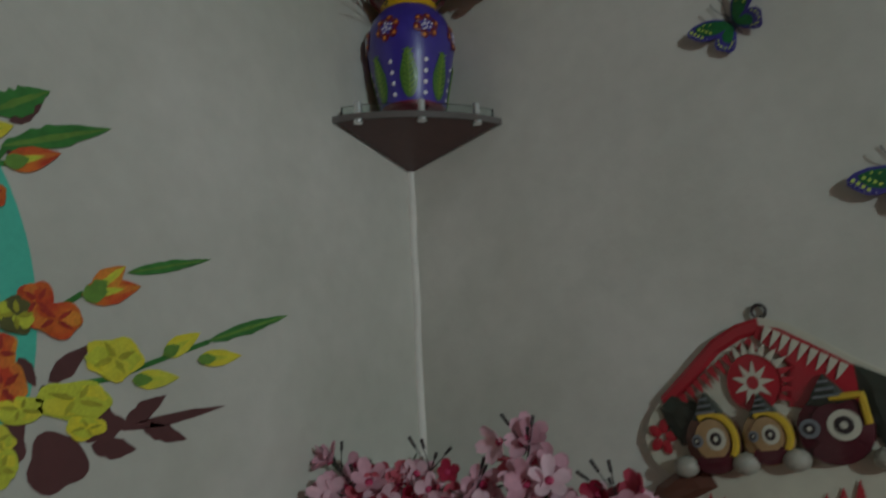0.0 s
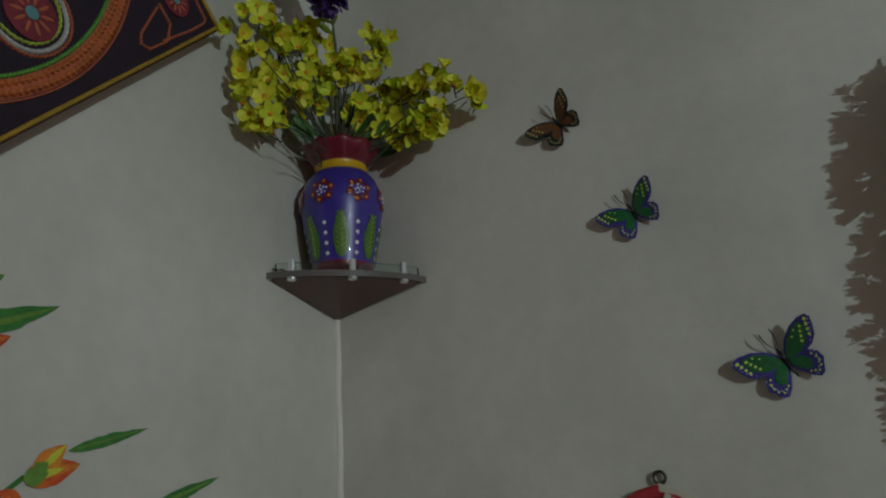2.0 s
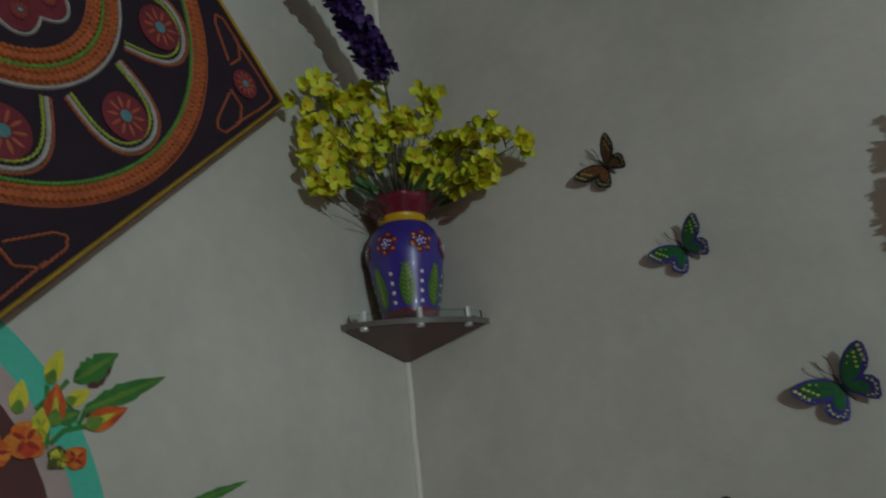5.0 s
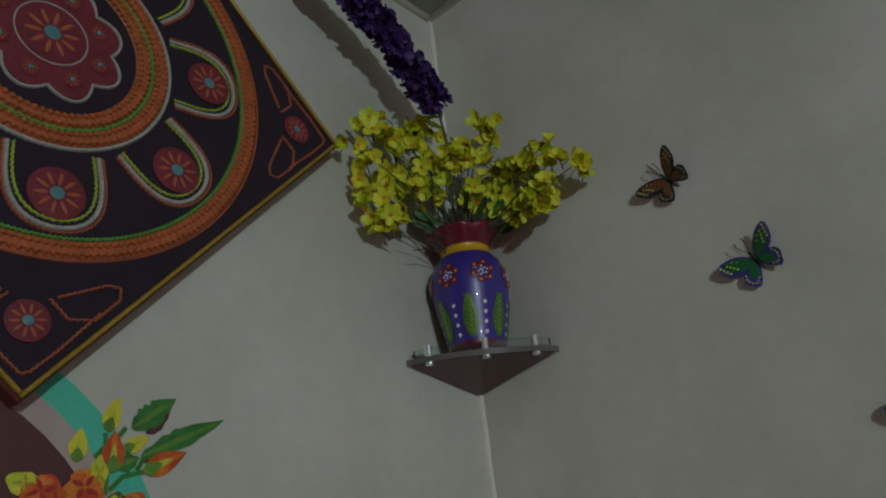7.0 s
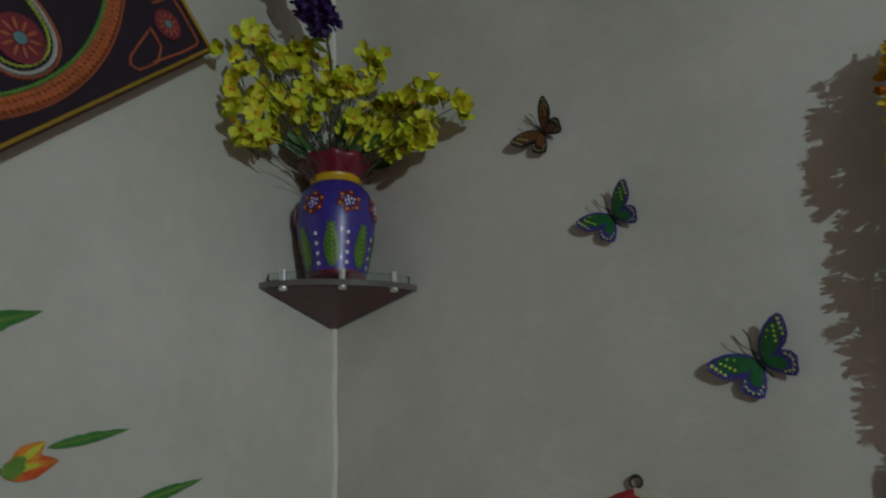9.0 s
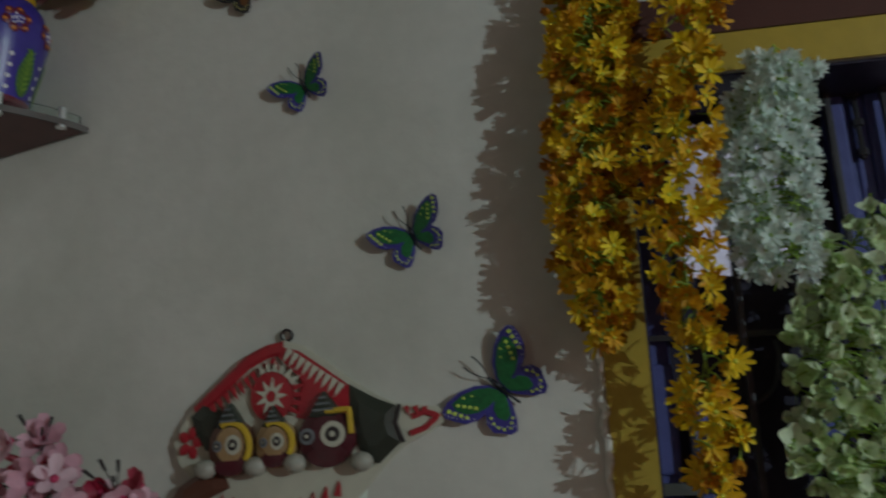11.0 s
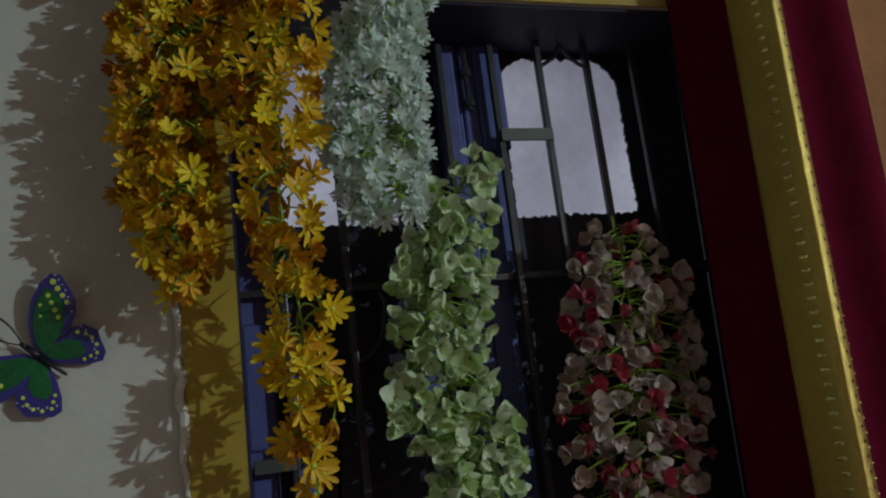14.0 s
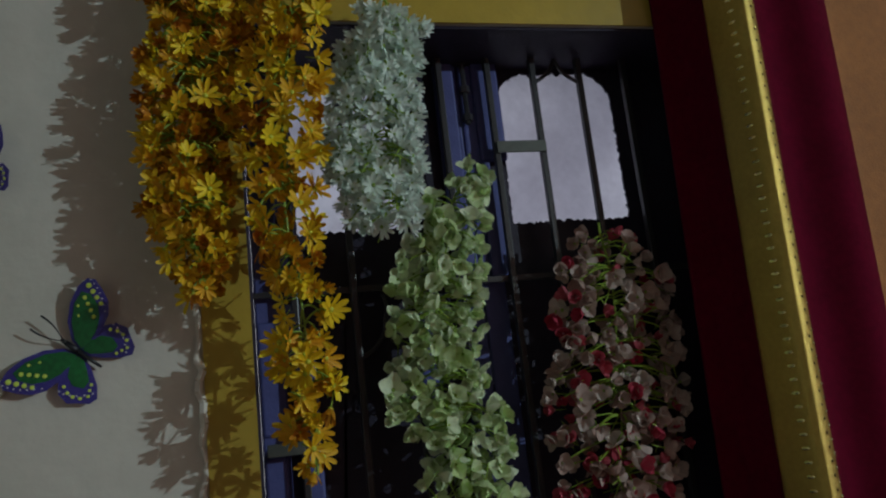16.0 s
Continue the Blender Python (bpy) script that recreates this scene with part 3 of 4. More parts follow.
# ---- yellow blossom bouquet in the vase ----
rnd = random.Random(21)
MOUTH = Vector((VX, VY, VZ + 0.225))
bouquet = empty("blossom_bouquet", pose(0, 0, 0), "lime yellow artificial blossoms on dark twigs in a vase", "artificial flowers")
BL = [flower("blossom", 5, 0.0165, 0.0135, 0.2, 0.15, 12 + 8 * s, (LIMEY, HEART, STEM), 0.0040, 1, tip=0.3, seed=s) for s in (1, 2, 3)]
BL += [flower("blossom", 5, 0.0165, 0.0145, 0.3, 0.2, 48, (LIMEY, HEART, STEM), 0.0048, 1, tip=0.3, seed=s) for s in (4, 5)]
tips = [(0.045, -0.253, 2.562), (0.046, -0.295, 2.487), (0.035, -0.206, 2.546), (0.051, -0.165, 2.597), (0.038, -0.108, 2.597), (0.054, -0.164, 2.53), (0.055, -0.108, 2.548), (0.044, -0.277, 2.418),
        (0.037, -0.232, 2.461), (0.051, -0.198, 2.443), (0.049, -0.174, 2.475), (0.046, -0.132, 2.449), (0.049, -0.268, 2.367), (0.04, -0.215, 2.379), (0.051, -0.121, 2.48), (0.084, -0.079, 2.561),
        (0.14, -0.042, 2.6), (0.155, -0.04, 2.569), (0.112, -0.07, 2.552), (0.108, -0.091, 2.509), (0.162, -0.05, 2.507), (0.112, -0.048, 2.475), (0.149, -0.05, 2.414), (0.162, -0.036, 2.436),
        (0.215, -0.038, 2.466), (0.177, -0.043, 2.469), (0.246, -0.04, 2.495), (0.279, -0.042, 2.451), (0.325, -0.046, 2.422), (0.261, -0.052, 2.39), (0.219, -0.053, 2.396), (0.234, -0.054, 2.375),
        (0.185, -0.037, 2.389), (0.053, -0.212, 2.52), (0.087, -0.11, 2.515), (0.103, -0.068, 2.449)]
for k, tp in enumerate(tips):
    tp = Vector(tp)
    base = MOUTH + Vector((rnd.uniform(-.025, .025), rnd.uniform(-.025, .025), -0.05))
    path = arc(base, tp, Vector((0, 0, 0.02)), 8)
    part("twig", tube(bmesh.new(), path, 0.0017, 0.0009, 5), STEM, bouquet)
    for j in range(rnd.randint(5, 7)):
        p = path[-1].lerp(path[-2], rnd.random() ** 1.5) + Vector((rnd.gauss(0, .011), rnd.gauss(0, .010), rnd.gauss(0, .012)))
        p.x, p.y = max(p.x, 0.018), min(p.y, -0.018)
        d = Vector((0.5, -0.75, -0.35)) + Vector([rnd.gauss(0, 0.45) for _ in range(3)])
        put_flower("blossom", rnd.choice(BL), bouquet, facing(p, d, rnd.uniform(0, 6.28), rnd.uniform(0.95, 1.3)))
for k in range(9):
    a = rnd.uniform(-2.6, 1.0)
    p = MOUTH + Vector((0.05 * math.cos(a), 0.05 * math.sin(a), rnd.uniform(0.0, 0.04)))
    bm = bmesh.new()
    petal(bm, facing(p, (math.cos(a), math.sin(a), 0.3)) @ pose(0, 0, 0, 0, -70, 0), 0.05, 0.02, 0.2, 0.3, 0)
    part("leaf", bm, LEAFGREEN, bouquet)
for q in ((0.05, -0.19, 2.325), (0.05, -0.215, 2.345), (0.06, -0.17, 2.36)):
    part("twig", tube(bmesh.new(), arc(MOUTH - Vector((0, 0, .05)), q, (0, 0, 0.012), 6), 0.0014, 0.0007, 4), STEM, bouquet)

# ---- purple spike ----
spike = empty("flower_spike", pose(0, 0, 0), "deep purple artificial flower spike leaning from the vase", "artificial flowers")
PF = [flower("floret", 5, 0.017, 0.011, 0.2, 0.1, 30, (PURPLE, PURPLE, STEM), 0.003, 1, tip=0.5, seed=s) for s in (31, 32)]
spath = arc((VX, VY, VZ + 0.20), (0.100, -0.134, 2.605), (0, 0.01, 0), 6)
spath2 = arc((0.100, -0.134, 2.605), (0.100, -0.405, 2.805), (0, 0.008, 0.022), 14)
part("stem", tube(bmesh.new(), spath + spath2[1:], 0.0026, 0.0014, 6), STEM, spike)
for i, p in enumerate(spath2[1:]):
    for j in range(13):
        a = rnd.uniform(0, 6.28)
        d = Vector((math.cos(a), 0.5 * math.sin(a) + 0.3, math.sin(a)))
        put_flower("floret", rnd.choice(PF), spike, facing(p + 0.018 * d.normalized() + Vector((0, rnd.uniform(-.012, .012), 0)), d, rnd.uniform(0, 6), rnd.uniform(0.95, 1.35)))
for j in range(4):
    bm = bmesh.new()
    petal(bm, facing(spath[-1] + Vector((0, 0, -0.012 * j)), (rnd.uniform(-.4, .8), -0.6, rnd.uniform(-.2, .3))) @ pose(0, 0, 0, 0, -80, 90 * j), 0.034, 0.014, 0.2, 0.4)
    part("leaf", bm, STEM_LIME, spike)


# ---- butterflies ----
def butterfly(x, z, size, turn, lift_l, lift_r, palette, label):
    rim, field, spots, white, trunk = palette
    b = empty("wall_butterfly", pose(x, -0.004, z, 0, turn, 0), label, "wall decoration", "butterflies on the wall")
    S0 = size

    def wing(side, hind, lift):
        def place(u, v, w):
            return Vector((side * u * S0 * math.cos(radians(lift)), -(u * S0 * math.sin(radians(lift))) - w, v * S0))
        if hind:
            o = [(0.002, -0.004), (0.016, 0.001), (0.036, -0.006), (0.050, -0.018), (0.053, -0.032), (0.046, -0.042), (0.040, -0.052), (0.031, -0.055), (0.020, -0.046), (0.009, -0.030), (0.002, -0.016)]
            f = [(0.004, -0.007), (0.016, -0.006), (0.029, -0.014), (0.034, -0.025), (0.030, -0.036), (0.021, -0.036), (0.012, -0.026), (0.005, -0.016)]
            sp = [(0.040 + 0.004 * math.sin(i), -0.018 - 0.0075 * i, 0.0022) for i in range(4)] + [(0.034 - 0.006 * i, -0.046 + 0.003 * i, 0.002) for i in range(3)]
            wt = [(0.047 - 0.0012 * i * i * 0.6, -0.017 - 0.0062 * i, 0.0011) for i in range(6)]
        else:
            o = [(0.002, -0.006), (0.006, 0.010), (0.020, 0.026), (0.040, 0.037), (0.060, 0.041), (0.074, 0.038), (0.078, 0.030), (0.073, 0.016), (0.066, 0.003), (0.054, -0.006), (0.034, -0.011), (0.014, -0.011)]
            f = [(0.004, -0.005), (0.009, 0.008), (0.023, 0.022), (0.042, 0.032), (0.058, 0.034), (0.061, 0.024), (0.056, 0.010), (0.045, 0.000), (0.032, -0.006), (0.014, -0.008)]
            sp = [(0.068 - 0.0030 * i, 0.031 - 0.0078 * i, 0.0033 - 0.0002 * i) for i in range(4)] + [(0.054 - 0.0040 * i, 0.0265 - 0.0070 * i, 0.0026) for i in range(4)] + [(0.042, 0.027, 0.0018), (0.033, 0.020, 0.0016)]
            wt = [(0.0745 - 0.0010 * i - 0.0004 * i * i, 0.0335 - 0.0058 * i, 0.0010) for i in range(7)]
        bm = bmesh.new()
        outline_plate(bm, o, 0.0012, place, 0, 0.0004)
        outline_plate(bm, f, 0.0006, lambda u, v, w: place(u, v, w + 0.0016), 1, 0.0003)
        for u, v, r in sp:
            dot(bm, place, u, v, 0.0028, r, 2, 7, 0.0004)
        for u, v, r in wt:
            dot(bm, place, u, v, 0.0022, r, 3, 6, 0.0004)
        part("hindwing" if hind else "forewing", bm, (rim, field, spots, white), b)

    for side, lift in ((-1, lift_l), (1, lift_r)):
        wing(side, True, lift * 0.8)
        wing(side, False, lift)
    bm = bmesh.new()
    for v0, v1, r0, r1 in ((-0.036, -0.004, 0.0016, 0.0032), (-0.004, 0.012, 0.0036, 0.0034), (0.012, 0.019, 0.0030, 0.0022)):
        tube(bm, [(0, -0.003, v0 * S0), (0, -0.0045, (v0 + v1) / 2 * S0), (0, -0.004, v1 * S0)], r0 * S0, r1 * S0, 8)
    part("body", bm, trunk, b, soft=True)
    for s in (-1, 1):
        part("antenna", tube(bmesh.new(), arc((0, -0.004, 0.016 * S0), (s * 0.009 * S0, -0.010, 0.052 * S0), (s * 0.003, -0.002, 0), 6), 0.0006 * S0, 0.0013 * S0, 5), trunk, b)
    return b


GREENS = (WING_RIM, WING_GREEN, WING_DOT, WING_WHITE, WING_BLACK)
BROWNS = (WING_BLACK, WING_BROWN, WING_CREAM, WING_CREAM, WING_BLACK)
butterfly(0.440, 2.346, 0.66, -35, 12, 36, BROWNS, "small black and brown plastic butterfly with cream spots")
butterfly(0.535, 2.171, 0.66, -27, 10, 24, GREENS, "small green and violet plastic butterfly on the wall")
butterfly(0.694, 1.930, 0.76, -26, 10, 22, GREENS, "green and violet plastic butterfly with pale spots")
butterfly(0.803, 1.718, 0.96, -50, 8, 14, GREENS, "large green and violet butterfly beside the window")


# ---- conch plaque ----
def conch(u, v, w):
    u = u if u > 0.5 else 0.5 - (0.5 - u) * 0.85
    return wall_right(0.972 * u - 0.061 * v + 0.139, 0.067 * u + 0.938 * v + 0.059, w)


plaque = empty("conch_plaque", pose(0, 0, 0), "red and cream painted conch wall plaque with three small figures", "wall plaque")
OUT = [(0.500, 1.812), (0.470, 1.807), (0.434, 1.795), (0.383, 1.761), (0.345, 1.735), (0.317, 1.707), (0.304, 1.682), (0.312, 1.655), (0.330, 1.636), (0.352, 1.615), (0.378, 1.588), (0.41, 1.555), (0.46, 1.535), (0.52, 1.540), (0.565, 1.562), (0.598, 1.592), (0.625, 1.620), (0.659, 1.648), (0.690, 1.660), (0.714, 1.673), (0.719, 1.684), (0.708, 1.694), (0.680, 1.700), (0.652, 1.705), (0.625, 1.720), (0.597, 1.741), (0.557, 1.776), (0.528, 1.800)]
part("body", outline_plate(bmesh.new(), OUT, 0.012, conch, 0, 0.003), M_CREAM, plaque, soft=False)


PW = conch


def raised(w0):
    return lambda u, v, w: PW(u, v, w + w0)


def dab(u, v, du, dv, w, material, width=0.0105, parent=plaque):
    """One pointed brush dab, broad at its foot."""
    L = math.hypot(du, dv)
    s = (-dv / L * width / 2, du / L * width / 2)
    pts = [(u - s[0], v - s[1]), (u + s[0], v + s[1]), (u + du * 0.5 + s[0] * 0.62, v + dv * 0.5 + s[1] * 0.62), (u + du, v + dv), (u + du * 0.5 - s[0] * 0.62, v + dv * 0.5 - s[1] * 0.62)]
    part("dab", outline_plate(bmesh.new(), pts, 0.0006, raised(w), 0, 0.0003), material, parent)


part("red_border", rope(bmesh.new(), [(0.345, 1.724), (0.385, 1.751), (0.434, 1.785), (0.470, 1.798), (0.500, 1.801)], PW, 0.0135, 0.020, 0.003), M_RED, plaque)
for i in range(11):
    t = i / 10
    dab(0.362 + 0.118 * t, 1.728 + 0.062 * t - 0.004 * (2 * t - 1) ** 2, 0.010 + 0.004 * t, -0.020, 0.0182, M_RED)
part("red_field", outline_plate(bmesh.new(), [(0.500, 1.801), (0.522, 1.793), (0.552, 1.769), (0.590, 1.737), (0.590, 1.69), (0.545, 1.690), (0.515, 1.70), (0.515, 1.722), (0.522, 1.748), (0.512, 1.770), (0.490, 1.788)], 0.001, raised(0.0165), 0, 0.004), M_RED, plaque)
swirl = part("red_swirl", outline_plate(bmesh.new(), blob(22, 0.036, 0.035, 0.478, 1.733), 0.001, raised(0.0195), 0, 0.002), M_RED, plaque)
for k in range(9):
    a = k * math.tau / 9
    dab(0.478 + 0.008 * math.cos(a), 1.733 + 0.008 * math.sin(a), 0.020 * math.cos(a), 0.020 * math.sin(a), 0.0224, M_CREAM, 0.009, swirl)
for k in range(10):
    a = -0.6 + k * 0.28
    dab(0.478 + 0.036 * math.cos(a), 1.733 + 0.035 * math.sin(a), 0.018 * math.cos(a), 0.016 * math.sin(a), 0.0228, M_CREAM if k > 3 else M_RED, 0.009, swirl)
for i in range(9):
    dab(0.512 + 0.0088 * i, 1.796 - 0.0070 * i, -0.013, -0.018, 0.0215, M_CREAM, 0.0095)
part("dark_band", outline_plate(bmesh.new(), [(0.590, 1.738), (0.625, 1.715), (0.652, 1.702), (0.649, 1.678), (0.655, 1.652), (0.625, 1.627), (0.606, 1.632), (0.595, 1.66), (0.588, 1.70)], 0.001, raised(0.0165), 0, 0.006), M_DARK, plaque)
part("dark_band", outline_plate(bmesh.new(), [(0.338, 1.718), (0.358, 1.732), (0.385, 1.724), (0.415, 1.706), (0.436, 1.688), (0.40, 1.67), (0.362, 1.668), (0.345, 1.695)], 0.001, raised(0.0165), 0, 0.005), M_DARK, plaque)
part("groove", rope(bmesh.new(), [(0.657, 1.703), (0.650, 1.678), (0.659, 1.651)], PW, 0.0165, 0.006, 0.003), BUD_DARK, plaque)
part("red_streak", rope(bmesh.new(), [(0.668, 1.662), (0.690, 1.668), (0.707, 1.682), (0.690, 1.689), (0.672, 1.684)], PW, 0.0148, 0.008, 0.001), M_RED, plaque)
for u, v in ((0.666, 1.699), (0.678, 1.698), (0.690, 1.696)):
    dab(u, v, 0.003, -0.013, 0.0158, M_RED, 0.008)
for k in range(5):
    a = k * math.tau / 5
    part("red_petal", outline_plate(bmesh.new(), blob(8, 0.010, 0.0075, 0.334 + 0.013 * math.cos(a), 1.682 + 0.014 * math.sin(a), a), 0.001, raised(0.0148), 0, 0.001), M_RED, plaque)
for i in range(11):
    dab(0.385 + 0.018 * i, 1.588 - 0.022 * min(1, i / 4) + (0.006 * (i - 6) if i > 6 else 0), 0.004, 0.022, 0.0165, M_RED)
part("hook", tube(bmesh.new(), [(0.515 + 0.008 * math.cos(a * 0.5), -0.006, 1.799 + 0.008 * math.sin(a * 0.5)) for a in range(-3, 10)], 0.0022, sides=6), BUD_DARK, plaque, "small dark wire hook")


def figure(cx, cz, s, big_ring):
    """A rounded relief shape with a striped cap, a coloured field, a banded edge and ringed bosses."""
    bm = bmesh.new()
    outline_plate(bm, [(cx + s * 0.95 * math.cos(a), cz + s * (0.02 + 0.98 * math.sin(a))) for a in (i * math.tau / 24 for i in range(24))], 0.012, raised(0.015), 0, 0.006)
    outline_plate(bm, [(cx + s * u, cz + s * v) for u, v in ((-.55, .75), (-.30, 1.15), (0, 1.55), (.30, 1.15), (.55, .75), (0, .62))], 0.014, raised(0.016), 5, 0.004)
    for k in range(3):
        rope(bm, [(cx - s * (.34 - .10 * k), cz + s * (.92 + .20 * k)), (cx + s * (.34 - .10 * k), cz + s * (.92 + .20 * k))], PW, 0.0335, s * 0.09, 0.002, 4)
    outline_plate(bm, [(cx + s * (0.04 + 0.60 * math.cos(a)), cz + s * (0.10 + 0.62 * math.sin(a))) for a in (i * math.tau / 18 for i in range(18))], 0.0008, raised(0.0325), 6, 0.001)
    outline_plate(bm, [(cx + s * (0.02 + 0.66 * math.cos(a)), cz + s * (-0.58 + 0.34 * math.sin(a))) for a in (i * math.tau / 16 for i in range(16))], 0.0008, raised(0.0315), 7, 0.0015)
    if big_ring:
        rope(bm, [(cx + s * u, cz + s * v) for u, v in ((0.05, 0.86), (0.84, 0.86), (0.86, 0.05))], PW, 0.0315, s * 0.20, 0.003, 1)
    else:
        rope(bm, [(cx + s * 0.80 * math.cos(a * 0.22), cz + s * (0.05 + 0.80 * math.sin(a * 0.22))) for a in range(-3, 10)], PW, 0.0295, s * 0.26, 0.004, 1)
    for side, r in ((-0.58, 0.27), (0.28, 0.42)) if big_ring else ((-0.46, 0.20), (0.20, 0.34)):
        u, v = cx + s * side, cz + s * 0.10
        dot(bm, PW, u, v, 0.0350, s * r, 2 if side > 0 else 4, 18, 0.0008)
        dot(bm, PW, u, v, 0.0362, s * r * 0.58, 3, 16, 0.0006)
        dot(bm, PW, u, v, 0.0372, s * r * 0.24, 2, 12, 0.0005)
    return bm


for cx, cz, s, fm, fld, big in ((0.410, 1.668, 0.040, M_BROWN, M_TAN, False), (0.484, 1.667, 0.034, M_TAN, M_TAN, False), (0.558, 1.668, 0.041, M_PLUM, M_PLUM, True)):
    part("figure", figure(cx, cz, s, big), (fm, M_YELLOW, M_CREAM, BUD_DARK, M_GREY, M_DARK, fld, M_PLUM), plaque, "small painted relief figure")
for u, v in ((0.367, 1.643), (0.450, 1.640), (0.513, 1.639), (0.604, 1.632)):
    bm = bmesh.new()
    bmesh.ops.create_icosphere(bm, subdivisions=2, radius=0.0135, matrix=Matrix.Translation(PW(u, v, 0.028)) @ Matrix.Diagonal((1.15, 1, 0.95, 1)))
    part("knob", bm, M_KNOB, plaque, soft=True)
part("arm", outline_plate(bmesh.new(), [(0.300, 1.605), (0.312, 1.622), (0.35, 1.640), (0.39, 1.636), (0.40, 1.615), (0.36, 1.602), (0.32, 1.598)], 0.006, lambda u, v, w: PW(u, v, w + 0.010), 0, 0.006), M_BROWN, plaque)
notice = part("paper_sheet", boxm(0.38, 0.626, -0.0025, -0.0005, 1.38, 1.608), mat("pale_paper", (0.66, 0.72, 0.64), 0.5, vary=0.05, scale=30))
tagged(notice, "pale greenish paper sheet under the plaque", "paper")


# ---- garlands ----
def garland(label, strands, meshes, name, stem_mat, count, rnd, depth, hang, size=(0.8, 1.15), spread=0.75):
    """Strands: lists of (x, y, z, half width) from the top down, filled evenly with flowers."""
    g = empty("flower_garland", pose(0, 0, 0), label, "artificial garland", "garlands at the window")
    total = sum(sum(math.dist(a[:3], b[:3]) * (a[3] + b[3]) for a, b in zip(s, s[1:])) for s in strands)
    for s in strands:
        pts = [Vector(p[:3]) for p in s]
        top = pts[0] + Vector((0, 0, 0.02))
        line = [top] + pts
        part("stem", tube(bmesh.new(), line, 0.0018, 0.0012, 5), stem_mat, g)
        for a, b in zip(s, s[1:]):
            k = max(1, round(count * math.dist(a[:3], b[:3]) * (a[3] + b[3]) / total))
            for i in range(k):
                t = (i + rnd.random()) / k
                hw = a[3] + (b[3] - a[3]) * t
                side = rnd.uniform(-1, 1)
                p = Vector(a[:3]).lerp(Vector(b[:3]), t) + Vector((side * hw, -depth * math.sqrt(1 - side * side) * rnd.uniform(-0.7, 1.0), rnd.gauss(0, 0.008)))
                d = Vector((side * 0.7, -1, -0.15)) + Vector([rnd.gauss(0, spread * 0.6) for _ in range(3)])
                put_flower(name, rnd.choice(meshes), g, facing(p, d, rnd.uniform(0, 6.28), rnd.uniform(*size)))
                if rnd.random() < 0.5:
                    c = Vector(a[:3]).lerp(Vector(b[:3]), max(0, t - 0.2))
                    part("sprig", tube(bmesh.new(), arc(c, p, Vector((0, -0.006, 0.006)), 4), 0.0013, 0.0009, 4), stem_mat, g)
    return g


rnd = random.Random(77)
OF = [flower("marigold", 9, 0.0215, 0.0072, 0.25, 0.12, 10 + 13 * s, (ORANGE_PETAL, P_LIME, STEM_LIME), 0.0040, 1, tip=0.5, seed=40 + s) for s in range(3)]
OF += [flower("marigold", 10, 0.0195, 0.0068, 0.25, 0.3, 42, (RUST_PETAL, P_LIME, STEM_LIME), 0.0038, 1, tip=0.5, seed=50 + s) for s in range(2)]
garland("broad hanging garland of orange and rust artificial daisies", [
    [(0.959, -0.060, 2.285, 0.036), (0.957, -0.060, 2.221, 0.053), (0.953, -0.060, 2.159, 0.056), (0.950, -0.060, 2.098, 0.056), (0.941, -0.060, 1.996, 0.051), (0.934, -0.060, 1.905, 0.047), (0.934, -0.060, 1.829, 0.044), (0.944, -0.060, 1.778, 0.028), (0.951, -0.060, 1.759, 0.010)]],
    OF, "marigold", STEM_LIME, 420, rnd, 0.034, None, size=(0.55, 0.88))
garland("dense inner garland of rust artificial daisies against the wall", [
    [(0.959, -0.034, 2.285, 0.032), (0.957, -0.034, 2.221, 0.048), (0.953, -0.034, 2.159, 0.050), (0.950, -0.034, 2.098, 0.050), (0.941, -0.034, 1.996, 0.046), (0.934, -0.034, 1.905, 0.042), (0.934, -0.034, 1.829, 0.039), (0.944, -0.034, 1.778, 0.026)]],
    OF[2:], "marigold", STEM_LIME, 240, rnd, 0.012, None, size=(0.6, 0.9))
garland("long hanging garland of orange and yellow artificial daisies", [
    [(1.091, -0.085, 2.282, 0.032), (1.083, -0.085, 2.216, 0.038), (1.072, -0.085, 2.152, 0.041), (1.061, -0.085, 2.090, 0.043), (1.045, -0.085, 1.986, 0.043), (1.035, -0.085, 1.894, 0.040), (1.038, -0.085, 1.818, 0.034), (1.043, -0.085, 1.778, 0.027), (1.049, -0.085, 1.717, 0.030), (1.048, -0.085, 1.669, 0.032), (1.048, -0.085, 1.622, 0.029), (1.051, -0.085, 1.596, 0.019), (1.051, -0.085, 1.556, 0.007)]],
    OF[:4], "marigold", STEM_LIME, 250, rnd, 0.036, None, size=(0.6, 0.95))
WF = [flower("daisy", 10, 0.0185, 0.0060, 0.2, 0.15, 15 + 13 * s, (WHITE_PETAL, STEM_LIME, STEM_LIME), 0.0032, 1, tip=0.5, seed=60 + s) for s in range(3)]
garland("hanging garland of white artificial daisies with lime stems", [
    [(1.188, -0.030, 2.120, 0.030), (1.192, -0.030, 2.104, 0.043), (1.162, -0.030, 2.017, 0.055), (1.152, -0.030, 1.948, 0.059), (1.152, -0.030, 1.881, 0.055), (1.163, -0.030, 1.835, 0.026)]],
    WF, "daisy", STEM_LIME, 400, rnd, 0.035, None, size=(0.6, 0.95), spread=1.1)
GF = [flower("leaf_bloom", 4, 0.0215, 0.0205, 0.28, 0.25, 20 + 16 * s, (LIME_PETAL, STEM_LIME, STEM_LIME), 0.003, 1, tip=0.15, seed=70 + s, end=0.80) for s in range(3)]
